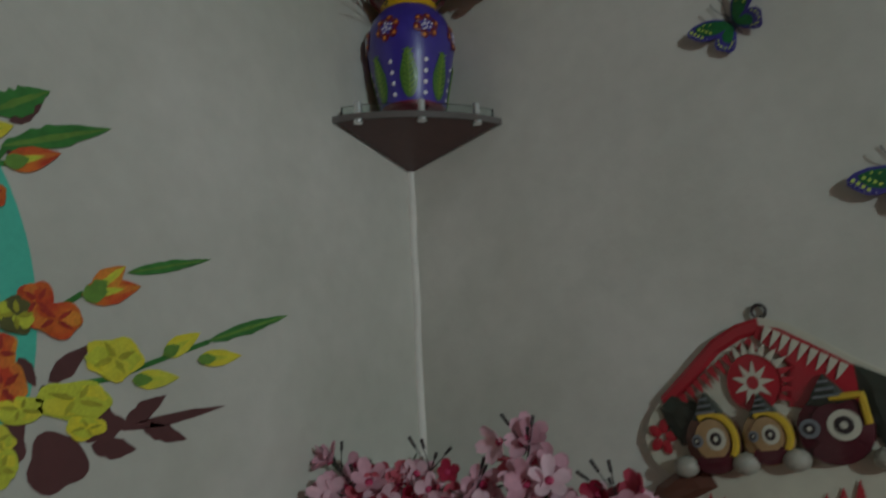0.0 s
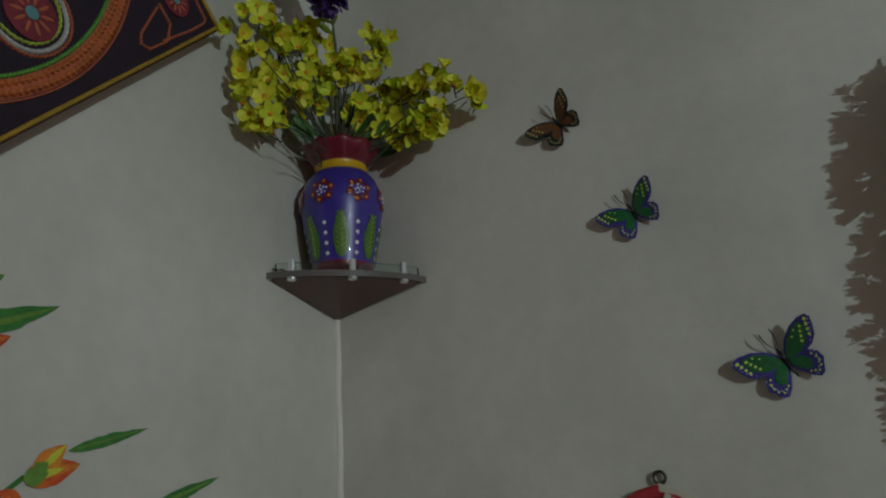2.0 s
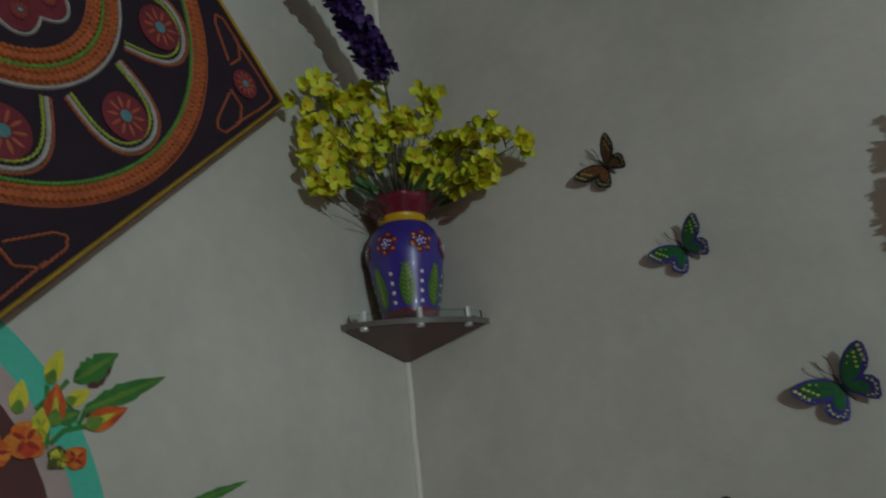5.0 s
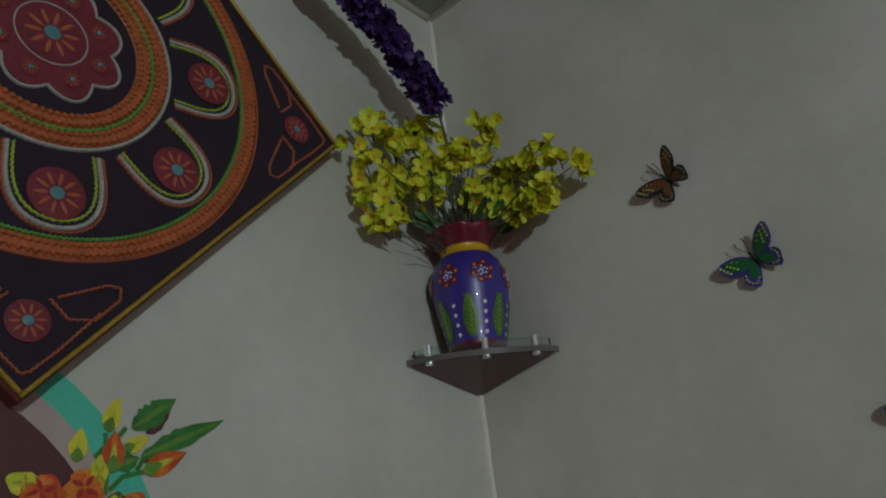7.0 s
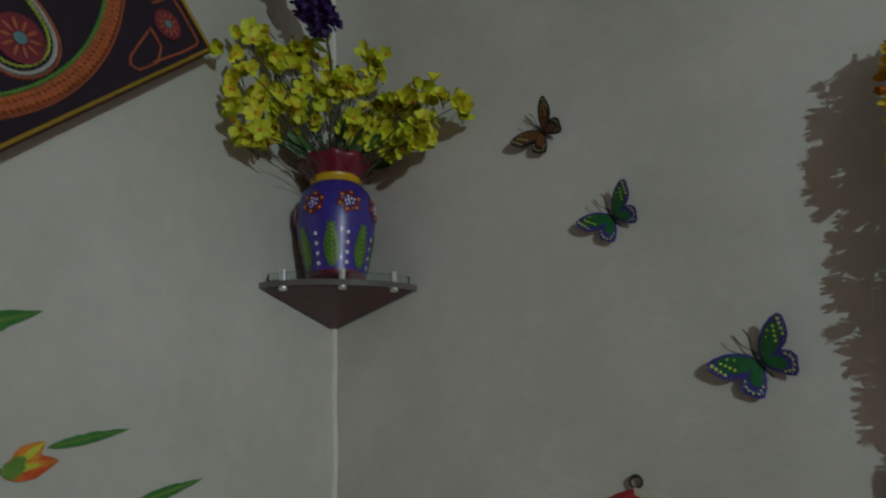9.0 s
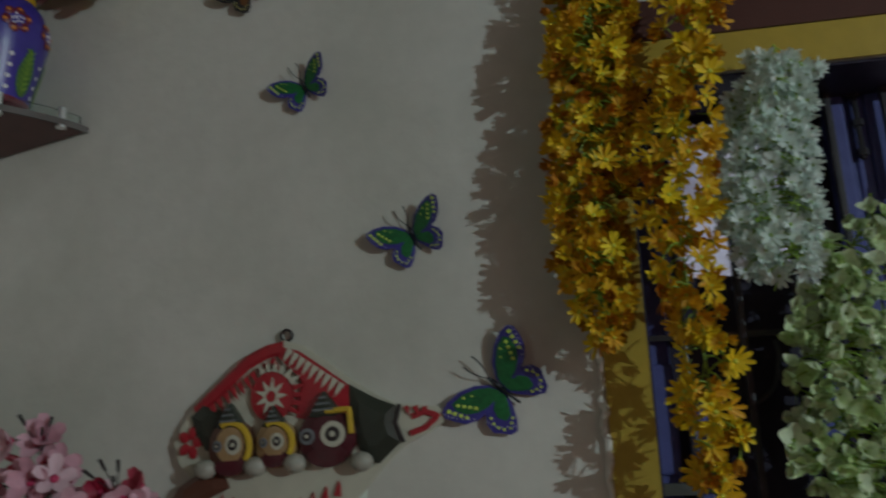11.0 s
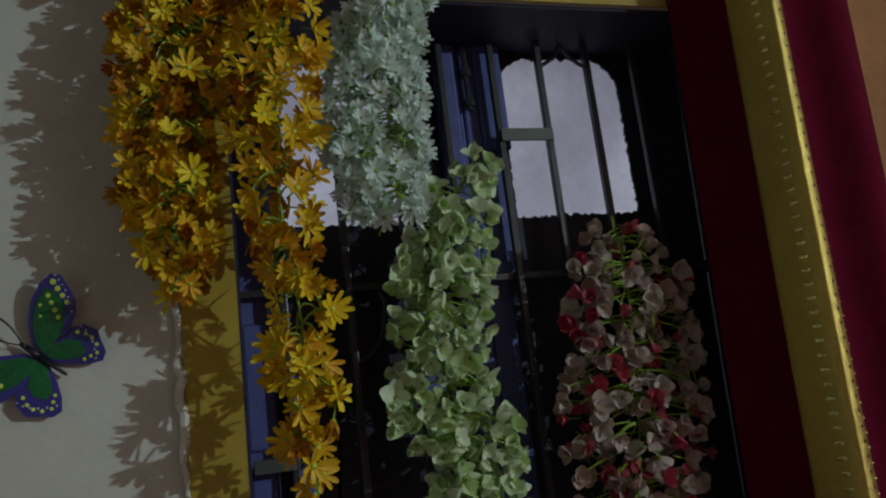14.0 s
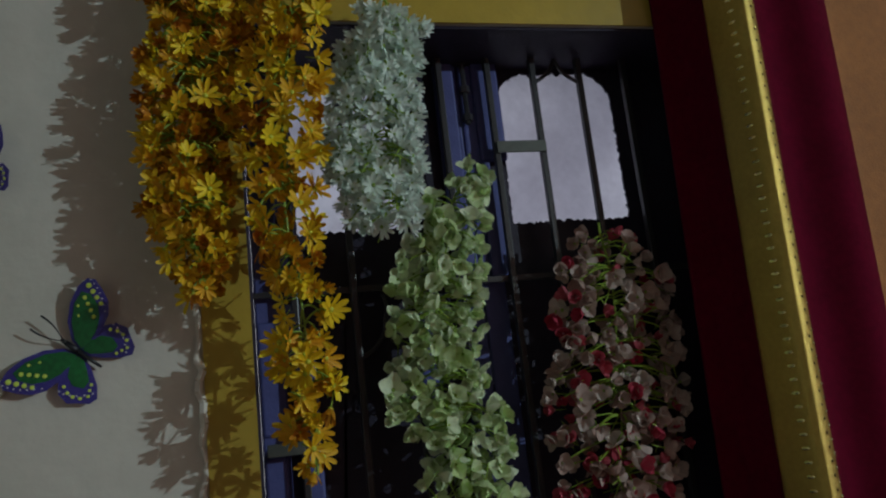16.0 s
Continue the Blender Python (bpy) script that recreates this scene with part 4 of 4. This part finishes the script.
garland("hanging garland of pale lime cupped artificial blooms", [
    [(1.298, 0.040, 1.928, 0.012), (1.266, 0.040, 1.880, 0.041), (1.241, 0.040, 1.810, 0.054), (1.229, 0.040, 1.748, 0.058), (1.220, 0.040, 1.682, 0.059), (1.225, 0.040, 1.617, 0.068), (1.244, 0.040, 1.551, 0.063), (1.248, 0.040, 1.483, 0.054)]],
    GF, "leaf_bloom", STEM_LIME, 330, rnd, 0.03, None, size=(0.6, 1.0), spread=1.2)
KF = [flower("petal_bloom", 4, 0.0205, 0.0195, 0.28, 0.25, 22 + 16 * s, (BLUSH_PETAL, STEM_LIME, STEM_LIME), 0.003, 1, tip=0.15, seed=80 + s, end=0.80) for s in range(3)]
KF += [flower("petal_bloom", 5, 0.019, 0.017, 0.25, 0.3, 45, (CERISE_PETAL, PINK_PETAL, STEM_LIME), 0.003, 1, tip=0.2, seed=88 + s) for s in range(1)]
garland("hanging garland of blush and cerise artificial blooms", [
    [(1.476, 0.040, 1.820, 0.033), (1.484, 0.040, 1.775, 0.074), (1.480, 0.040, 1.708, 0.093), (1.470, 0.040, 1.637, 0.096), (1.466, 0.040, 1.575, 0.098), (1.456, 0.040, 1.502, 0.088), (1.445, 0.040, 1.445, 0.077)]],
    KF, "petal_bloom", STEM_LIME, 330, rnd, 0.03, None, size=(0.6, 1.0), spread=1.2)

# ---- curtain ----
curtain = empty("curtain", pose(0, 0, 0), "maroon velvet curtain with a gold sequined stripe", "curtain")


def fold_y(x):
    if x < 1.648:
        return -0.014 - 0.100 * math.exp(-((x - 1.648) / 0.025) ** 2) - 0.003 * math.sin(x * 60)
    return -0.040 - 0.074 * math.exp(-((x - 1.648) / 0.062) ** 2) - 0.032 * math.exp(-((x - 1.800) / 0.045) ** 2)


def sway(z):
    return 0.022 * (z - 1.75) + 0.004 * math.sin(0.25 + 3.1 * z)


def sheet(x0, x1, z0, z1, y_off, n=60, m=24, th=0.004):
    bm = bmesh.new()
    F, B = [], []
    for i in range(n + 1):
        x = x0 + (x1 - x0) * i / n
        for grid, o in ((F, 0), (B, th)):
            grid.append([bm.verts.new((x + sway(z0 + (z1 - z0) * j / m), fold_y(x) + y_off + o, z0 + (z1 - z0) * j / m)) for j in range(m + 1)])
    for i in range(n):
        for j in range(m):
            bm.faces.new((F[i][j], F[i + 1][j], F[i + 1][j + 1], F[i][j + 1]))
            bm.faces.new((B[i][j], B[i + 1][j], B[i + 1][j + 1], B[i][j + 1]))
    for i in range(n):
        for j in (0, m):
            bm.faces.new((F[i][j], F[i + 1][j], B[i + 1][j], B[i][j]))
    for j in range(m):
        for i in (0, n):
            bm.faces.new((F[i][j], F[i][j + 1], B[i][j + 1], B[i][j]))
    return bm


GX0, GX1 = 1.626, 1.672
part("cloth", sheet(1.575, 1.842, 0.25, 2.50, 0), VELVET, curtain, soft=True)
stripe = part("stripe", sheet(GX0, GX1, 0.25, 2.50, -0.005, 24, 24, 0.002), GOLDCLOTH, curtain, "gold brocade stripe", soft=True)
for cols, me_mat, nm in (((GX0 + 0.012, GX1 - 0.003), SEQUIN, "sequin"), ((GX1 - 0.012,), SEQUIN_DARK, "eyelet")):
    for ci, x in enumerate(cols):
        bm = bmesh.new()
        for k in range(60):
            z = 1.25 + k * 0.0165 + ci * 0.008
            xx = x + sway(z)
            dot(bm, lambda u, v, w: Vector((u, fold_y(u - sway(v)) - 0.0055 - w, v)), xx, z, 0.0004, 0.0022, 0, 6, 0.0018)
        part(nm + "_trim", bm, me_mat, stripe)
second = part("curtain", sheet(1.838, 2.40, 0.25, 2.50, 0.012), RUSTCLOTH, soft=True)
tagged(second, "rust orange cloth curtain hanging beside the maroon one", "curtain")
bm = tube(bmesh.new(), [(1.46, -0.075, 2.51), (2.6, -0.075, 2.51)], 0.011, sides=12)
rod = part("curtain_rod", bm, IRON, None, soft=True)
tagged(rod, "dark round curtain rod over the window", "curtain rod")
for x in (1.52, 2.5):
    part("bracket", boxm(x - 0.01, x + 0.01, -0.09, 0.0, 2.49, 2.50), IRON, rod)

# ---- embroidered picture ----
PCY, PCZ, PHS, PTURN, PSIZE = -0.794, 2.480, 0.372, radians(1.4), 0.887
pic = empty("embroidered_picture", pose(0, 0, 0), "square mandala embroidery in a gilt frame hung cornerwise", "picture")


def on_pic(u, v, w):
    a = PTURN + math.pi / 4
    u, v = u * PSIZE, v * PSIZE
    return Vector((0.027 + w, PCY + u * math.cos(a) - v * math.sin(a), PCZ + u * math.sin(a) + v * math.cos(a)))


def pic_box(u0, u1, v0, v1, w0, w1):
    bm = bmesh.new()
    vs = [bm.verts.new(on_pic(u, v, w)) for w in (w0, w1) for u, v in ((u0, v0), (u1, v0), (u1, v1), (u0, v1))]
    for f in ((0, 1, 2, 3), (4, 5, 6, 7), (0, 1, 5, 4), (1, 2, 6, 5), (2, 3, 7, 6), (3, 0, 4, 7)):
        bm.faces.new([vs[i] for i in f])
    bmesh.ops.bevel(bm, geom=bm.edges[:], offset=0.0012, segments=1, affect="EDGES")
    return bm


h = PHS
part("backing", pic_box(-h, h, -h, h, -0.0265, 0.0), FRAME_RED, pic, "dark red wooden edge")
part("cloth", pic_box(-h + 0.006, h - 0.006, -h + 0.006, h - 0.006, 0.0, 0.002), CLOTH_BLACK, pic, "dark aubergine embroidered cloth")
for u0, u1, v0, v1 in ((-h + 0.003, h - 0.003, -h + 0.003, -h + 0.009), (-h + 0.003, h - 0.003, h - 0.009, h - 0.003), (-h + 0.003, -h + 0.009, -h + 0.009, h - 0.009), (h - 0.009, h - 0.003, -h + 0.009, h - 0.009)):
    part("frame_strip", pic_box(u0, u1, v0, v1, 0.002, 0.008), FRAME_GOLD, pic, "thin gilt frame strip")


def circle(r, n=140, lobes=0, d=0.0, ph=0.0):
    return [((r + d * abs(math.sin(lobes * a / 2 + ph))) * math.cos(a), (r + d * abs(math.sin(lobes * a / 2 + ph))) * math.sin(a)) for a in (i * math.tau / n for i in range(n))]


def cord(name, pts, width, material, closed=True, twist=0.0, height=0.0025, step=0.004, w=0.002):
    part(name, rope(bmesh.new(), pts, on_pic, w, width, height, 0, closed, twist, step), material, pic)


def beaded(r, width, n, seed):
    """A band of stitched chevrons round the circle r."""
    rn = random.Random(seed)
    bm = bmesh.new()
    for i in range(n):
        a = i * math.tau / n
        for s in (-1, 1):
            c = r + s * width / 4
            outline_plate(bm, [((c + x) * math.cos(a + y / c), (c + x) * math.sin(a + y / c)) for x, y in ((-width / 5, 0), (0, -0.0055), (width / 5, 0.001), (0, 0.006))], 0.002, lambda u, v, w: on_pic(u, v, w + 0.004), 0, 0.003)
    return bm


for r in (0.328, 0.137, 0.165):
    cord("band", circle(r), 0.026 if r > .3 else 0.023, T_RUST)
    part("chevron_braid", beaded(r, 0.025, int(r * 620), 5), T_ORANGE, pic, "orange stitched braid")["kind"] = "stuff"
cord("cord", circle(0.312), 0.005, T_GREEN, twist=0.0012)
cord("cord", circle(0.151), 0.006, T_GREEN, twist=0.0012)
cord("cord", circle(0.180), 0.006, T_SILVER, twist=0.0005)
cord("cord", circle(0.3435), 0.003, T_RUST)
cord("scallop", circle(0.086, 160, 8, 0.020), 0.005, T_SILVER)
part("centre_patch", outline_plate(bmesh.new(), circle(0.084, 80, 8, 0.018), 0.001, lambda u, v, w: on_pic(u, v, w + 0.002), 0, 0.001), T_RED, pic, "crimson beaded centre")
cord("ring", circle(0.050), 0.0035, T_SILVER)


def medallion(u, v, r):
    bm = bmesh.new()
    outline_plate(bm, blob(22, r, r, u, v), 0.0012, lambda a, b, w: on_pic(a, b, w + 0.0035), 0, 0.0008)
    for k in range(10):
        a = k * math.tau / 10
        outline_plate(bm, blob(8, r * 0.07, r * 0.26, u + r * 0.56 * math.cos(a), v + r * 0.56 * math.sin(a), a - math.pi / 2), 0.0006, lambda p, q, w: on_pic(p, q, w + 0.0052), 1, 0.0006)
    outline_plate(bm, blob(12, r * 0.25, r * 0.25, u, v), 0.0008, lambda p, q, w: on_pic(p, q, w + 0.0055), 2, 0.001)
    part("medallion", bm, (T_RED, T_RUST, T_TEAL), pic, "crimson medallion with teal centre")


medallion(0, 0, 0.046)
for k in range(8):
    a = k * math.tau / 8 + math.pi / 8 + 0.06
    medallion(0.073 * math.cos(a), 0.073 * math.sin(a), 0.014)
NP = 8
for k in range(NP):
    a = k * math.tau / NP + 0.09
    ca, sa = math.cos(a), math.sin(a)
    for off, wd, mm, tw in ((0.0, 0.007, T_SILVER, 0.0006), (0.0068, 0.0036, T_RUST, 0.001), (-0.010, 0.0036, T_LIME, 0.001)):
        loop = []
        for i in range(25):
            t = math.pi * i / 24
            rr = 0.184 + (0.114 + off) * math.sin(t) ** 0.8
            tt = (0.078 + off) * math.cos(t) * (1 - 0.12 * abs(math.cos(t))) * (0.86 + 0.25 * math.sin(t))
            loop.append((rr * ca - tt * sa, rr * sa + tt * ca))
        cord("petal_cord", loop, wd, mm, False, tw)
    medallion(0.250 * ca, 0.250 * sa, 0.038)
for su in (-1, 1):
    for sv in (-1, 1):
        c = h - 0.070
        medallion(su * c, sv * c, 0.027)
        for pts in ([(0.348, 0.225), (0.352, 0.30), (0.350, 0.346), (0.34, 0.351), (0.30, 0.352), (0.225, 0.348)],
                    [(0.296, 0.262), (0.330, 0.262), (0.351, 0.235), (0.350, 0.19), (0.338, 0.178), (0.325, 0.19), (0.300, 0.255)],
                    [(0.262, 0.296), (0.262, 0.330), (0.235, 0.351), (0.19, 0.350), (0.178, 0.338), (0.19, 0.325), (0.255, 0.300)]):
            cord("corner_cord", [(su * p, sv * q) for p, q in pts], 0.0036, T_RUST, False, 0.0009)

# ---- flower decal on the other wall ----
decal = empty("wall_decal", pose(0, -0.012, 0), "printed gladiolus wall wall_left with teal ring and maroon shadows", "wall wall_left")


def stick(name, pts, layer, material, dome=0.0):
    part(name, outline_plate(bmesh.new(), pts, 0.00012, lambda u, v, w: wall_left(u, v, w + 0.0008 + 0.00032 * layer), 0, dome), material, decal)


DY, DZ, DR = -0.921, 1.779, 0.343
part("ring", rope(bmesh.new(), [(DY + (DR - 0.017) * math.cos(a), DZ + (DR - 0.017) * math.sin(a)) for a in (i * math.tau / 120 for i in range(120))], wall_left, 0.0006, 0.034, 0.0004, 0, True), TEAL, decal, "glittery teal ring")
part("disc", rope(bmesh.new(), [(DY + (DR - 0.048) * math.cos(a), DZ + (DR - 0.049) * math.sin(a)) for a in (i * math.tau / 120 for i in range(120))], wall_left, 0.0006, 0.028, 0.0002, 0, True), P_ROSE, decal)
stick("disc_centre", [(DY + (DR - 0.061) * math.cos(i * math.tau / 60), DZ + (DR - 0.061) * math.sin(i * math.tau / 60)) for i in range(60)], 0.2, PRINT_SHADE)
rnd = random.Random(5)


def leafshape(p, q, width, ragged=0.0, n=9):
    (u0, v0), (u1, v1) = p, q
    L = math.hypot(u1 - u0, v1 - v0)
    d, s = ((u1 - u0) / L, (v1 - v0) / L), (-(v1 - v0) / L, (u1 - u0) / L)
    up, down = [], []
    for i in range(n + 1):
        t = i / n
        w = width * math.sin(math.pi * t ** 0.75) ** 0.9 / 2
        for side, row in ((1, up), (-1, down)):
            k = side * w * (1 + rnd.uniform(-ragged, ragged))
            row.append((u0 + d[0] * L * t + s[0] * k, v0 + d[1] * L * t + s[1] * k))
    return up + down[::-1][1:-1]


def ruffle(u, v, ru, rv, seed, n=26):
    r = random.Random(seed)
    ph = [r.uniform(0, 6.28) for _ in range(3)]
    return [(u + ru * math.cos(a) * (1 + 0.13 * math.sin(3 * a + ph[0]) + 0.08 * math.sin(5 * a + ph[1])), v + rv * math.sin(a) * (1 + 0.13 * math.sin(3 * a + ph[2]) + 0.08 * math.sin(5 * a + ph[1]))) for a in (i * math.tau / n for i in range(n))]


# printed shadows of the flowers
for p, q, w in (((-0.484, 1.704), (-0.436, 1.736), 0.020), ((-0.465, 1.703), (-0.408, 1.688), 0.018), ((-0.488, 1.700), (-0.357, 1.724), 0.012), ((-0.519, 1.686), (-0.469, 1.680), 0.022), ((-0.565, 1.747), (-0.525, 1.785), 0.020), ((-0.620, 1.997), (-0.590, 2.025), 0.016), ((-0.623, 1.964), (-0.597, 1.986), 0.014), ((-0.594, 1.769), (-0.576, 1.742), 0.014)):
    stick("printed_shadow", leafshape(p, q, w, 0.15), 1, PRINT_SHADE)
for k, (u, v, a, b) in enumerate(((-0.552, 1.671, 0.029, 0.028), (-0.509, 1.706, 0.022, 0.018), (-0.596, 1.693, 0.015, 0.021))):
    stick("printed_shadow", ruffle(u, v, a, b, 3 + k), 1.5 + 0.3 * k, PRINT_SHADE)
part("printed_shadow", rope(bmesh.new(), [(-0.572, 1.742), (-0.525, 1.715), (-0.484, 1.702), (-0.455, 1.705)], wall_left, 0.00128, 0.006, 0.0001), PRINT_SHADE, decal)
# stems, leaves, buds and blooms
for pts in ([(-0.577, 1.806), (-0.553, 1.824), (-0.536, 1.837)], [(-0.572, 1.739), (-0.500, 1.752), (-0.452, 1.771), (-0.382, 1.797)], [(-0.664, 1.928), (-0.663, 1.953), (-0.668, 1.995)], [(-0.660, 1.933), (-0.645, 1.948), (-0.620, 1.954)], [(-0.629, 1.955), (-0.619, 1.974)], [(-0.665, 1.977), (-0.644, 2.003)], [(-0.678, 1.968), (-0.668, 1.979)]):
    part("stem", rope(bmesh.new(), pts, wall_left, 0.00145, 0.0055, 0.00015), P_GREEN, decal)
for k, (p, q, w) in enumerate((((-0.489, 1.864), (-0.381, 1.895), 0.012), ((-0.385, 1.797), (-0.260, 1.839), 0.015), ((-0.626, 1.970), (-0.515, 2.021), 0.024), ((-0.638, 2.002), (-0.583, 2.042), 0.028), ((-0.654, 1.958), (-0.627, 1.970), 0.022))):
    stick("leaf", leafshape(p, q, w, 0.22, 14), 3 + 0.1 * k, P_GREEN)
    stick("leaf_light", leafshape(p, q, w * 0.26, 0.3, 12), 3.8 + 0.1 * k, P_MID)
for nb, (p, q, w, mm) in enumerate((((-0.667, 1.996), (-0.654, 2.038), 0.021, P_YELLOW), ((-0.699, 1.962), (-0.695, 1.999), 0.021, P_YELLOW), ((-0.658, 1.951), (-0.657, 1.999), 0.026, P_RED), ((-0.646, 1.977), (-0.616, 1.994), 0.018, P_YELLOW), ((-0.622, 1.953), (-0.568, 1.978), 0.025, P_RED), ((-0.538, 1.834), (-0.472, 1.851), 0.030, P_RED), ((-0.527, 1.838), (-0.491, 1.871), 0.026, P_ORANGE), ((-0.443, 1.778), (-0.395, 1.806), 0.022, P_YELLOW), ((-0.399, 1.775), (-0.336, 1.783), 0.020, P_YELLOW), ((-0.479, 1.750), (-0.421, 1.755), 0.021, P_YELLOW))):
    stick("bud", leafshape(p, q, w, 0.05), 4.6 + 0.12 * nb, mm)
    hot = P_ORANGE if mm is P_RED else P_YELLOW
    mx = (p[0] * 0.3 + q[0] * 0.7, p[1] * 0.3 + q[1] * 0.7)
    stick("bud_light", leafshape((p[0] * 0.7 + q[0] * 0.3, p[1] * 0.7 + q[1] * 0.3), q, w * 0.30, 0.1), 6.0 + 0.12 * nb, hot)
    stick("bud_side", leafshape(p, mx, w * 0.34, 0.12), 7.3 + 0.12 * nb, P_LIME)
    stick("bud_base", leafshape(p, (p[0] * 0.58 + q[0] * 0.42, p[1] * 0.58 + q[1] * 0.42), w * 0.66, 0.1), 8.6 + 0.12 * nb, P_MID)
for k, (u, v, a, b, mm) in enumerate(((-0.501, 1.772, 0.032, 0.022, P_YELLOW), (-0.539, 1.730, 0.039, 0.020, P_LIME), (-0.527, 1.703, 0.021, 0.011, P_YELLOW), (-0.584, 1.823, 0.018, 0.019, P_RED), (-0.602, 1.808, 0.020, 0.018, P_OLIVE), (-0.564, 1.807, 0.029, 0.017, P_RED), (-0.615, 1.772, 0.019, 0.021, P_ORANGE), (-0.609, 1.742, 0.022, 0.024, P_ORANGE), (-0.592, 1.721, 0.024, 0.013, P_LIME), (-0.610, 1.694, 0.016, 0.013, P_YELLOW), (-0.605, 1.670, 0.017, 0.016, P_LIME), (-0.733, 1.931, 0.021, 0.018, P_RED), (-0.689, 1.935, 0.021, 0.019, P_ORANGE), (-0.718, 1.922, 0.017, 0.013, P_RED), (-0.674, 1.950, 0.010, 0.018, P_LIME), (-0.750, 1.939, 0.016, 0.012, P_LIME), (-0.633, 1.919, 0.016, 0.012, P_RED), (-0.651, 1.918, 0.013, 0.012, P_OLIVE))):
    other = {P_YELLOW: P_LIME, P_LIME: P_YELLOW, P_RED: P_ORANGE, P_ORANGE: P_RED, P_OLIVE: P_LIME}[mm]
    stick("bloom", ruffle(u, v, a, b, 100 + k), 10 + 0.37 * (k % 7), mm)
    for j in range(4):
        t = j * math.tau / 4 + k * 0.7
        stick("printed_petal", ruffle(u + 0.42 * a * math.cos(t), v + 0.42 * b * math.sin(t), a * 0.50, b * 0.48, 200 + 7 * k + j, 20), 13 + 0.37 * (k % 7) + 0.93 * j, mm if j % 2 else other)
        stick("petal_shade", leafshape((u + 0.1 * a * math.cos(t), v + 0.1 * b * math.sin(t)), (u + 0.8 * a * math.cos(t + 0.5), v + 0.8 * b * math.sin(t + 0.5)), min(a, b) * 0.28, 0.3), 19.6 + 0.3 * j + 0.04 * (k % 7), P_SHADE_WARM if mm in (P_RED, P_ORANGE) else P_SHADE_LIME)

# ---- pink blossom spray ----
spray = empty("blossom_spray", pose(0, 0, 0), "pink artificial cherry blossom spray with dark buds", "artificial flowers")
PB = [flower("pink_blossom", 5, 0.0185, 0.0125, 0.22, 0.12, 8 + 16 * s, (PINK_PETAL, PINK_HEART, STEM), 0.0042, 1, tip=0.4, seed=300 + s) for s in range(3)]
PB += [flower("pink_blossom", 5, 0.016, 0.0115, 0.2, 0.2, 30, (CERISE_PETAL, PINK_HEART, STEM), 0.004, 1, tip=0.4, seed=310)]
rnd = random.Random(12)
heads = [(0.040, -0.22, 1.640), (0.166, -0.20, 1.636), (0.303, -0.20, 1.655), (0.402, -0.20, 1.605), (0.075, -0.23, 1.615), (0.235, -0.21, 1.612), (0.115, -0.21, 1.620), (0.330, -0.21, 1.615), (0.370, -0.22, 1.585), (0.275, -0.22, 1.58), (0.19, -0.22, 1.585), (0.09, -0.23, 1.58)]
for k, c in enumerate(heads):
    c = Vector(c)
    base = Vector((0.19 + rnd.uniform(-.02, .02), -0.23 + rnd.uniform(-.02, .02), 1.16))
    part("twig", tube(bmesh.new(), arc(base, c, (0, 0, 0.03), 8), 0.003, 0.0015, 6), STEM, spray)
    for j in range(13):
        p = c + Vector((rnd.gauss(0, .021), rnd.gauss(0, .012), rnd.uniform(-0.05, 0.014)))
        put_flower("pink_blossom", rnd.choice(PB), spray, facing(p, Vector((0.4, -0.85, 0.2)) + Vector([rnd.gauss(0, .5) for _ in range(3)]), rnd.uniform(0, 6), rnd.uniform(1.1, 1.5)))
    if k < 6:
        for j in range(4):
            q = c + Vector((rnd.uniform(-.04, .035), rnd.uniform(-.015, .015), rnd.uniform(0.018, 0.042)))
            bm = tube(bmesh.new(), [c.lerp(q, t) for t in (0, 0.35, 0.7)], 0.0007, 0.0007, 5)
            tube(bm, [c.lerp(q, t) for t in (0.7, 0.8, 0.95, 1.0)], 0.0018, 0.0022, 6)
            part("bud", bm, BUD_DARK, spray)
pot = empty("vase", pose(0.19, -0.23, 0.0), "tall plain dark floor vase under the blossom spray", "vase")
bm = bmesh.new()
rg = []
for r, z in ((0.07, 0), (0.09, 0.1), (0.10, 0.4), (0.075, 0.8), (0.045, 1.05), (0.05, 1.22), (0.042, 1.21), (0.035, 1.05)):
    rg.append([bm.verts.new((r * math.cos(i * math.tau / 28), r * math.sin(i * math.tau / 28), z)) for i in range(28)])
for A, B in zip(rg, rg[1:]):
    for i in range(28):
        bm.faces.new((A[i], A[(i + 1) % 28], B[(i + 1) % 28], B[i]))
bm.faces.new(rg[0])
part("body", bm, BROWNBAND, pot, soft=True)
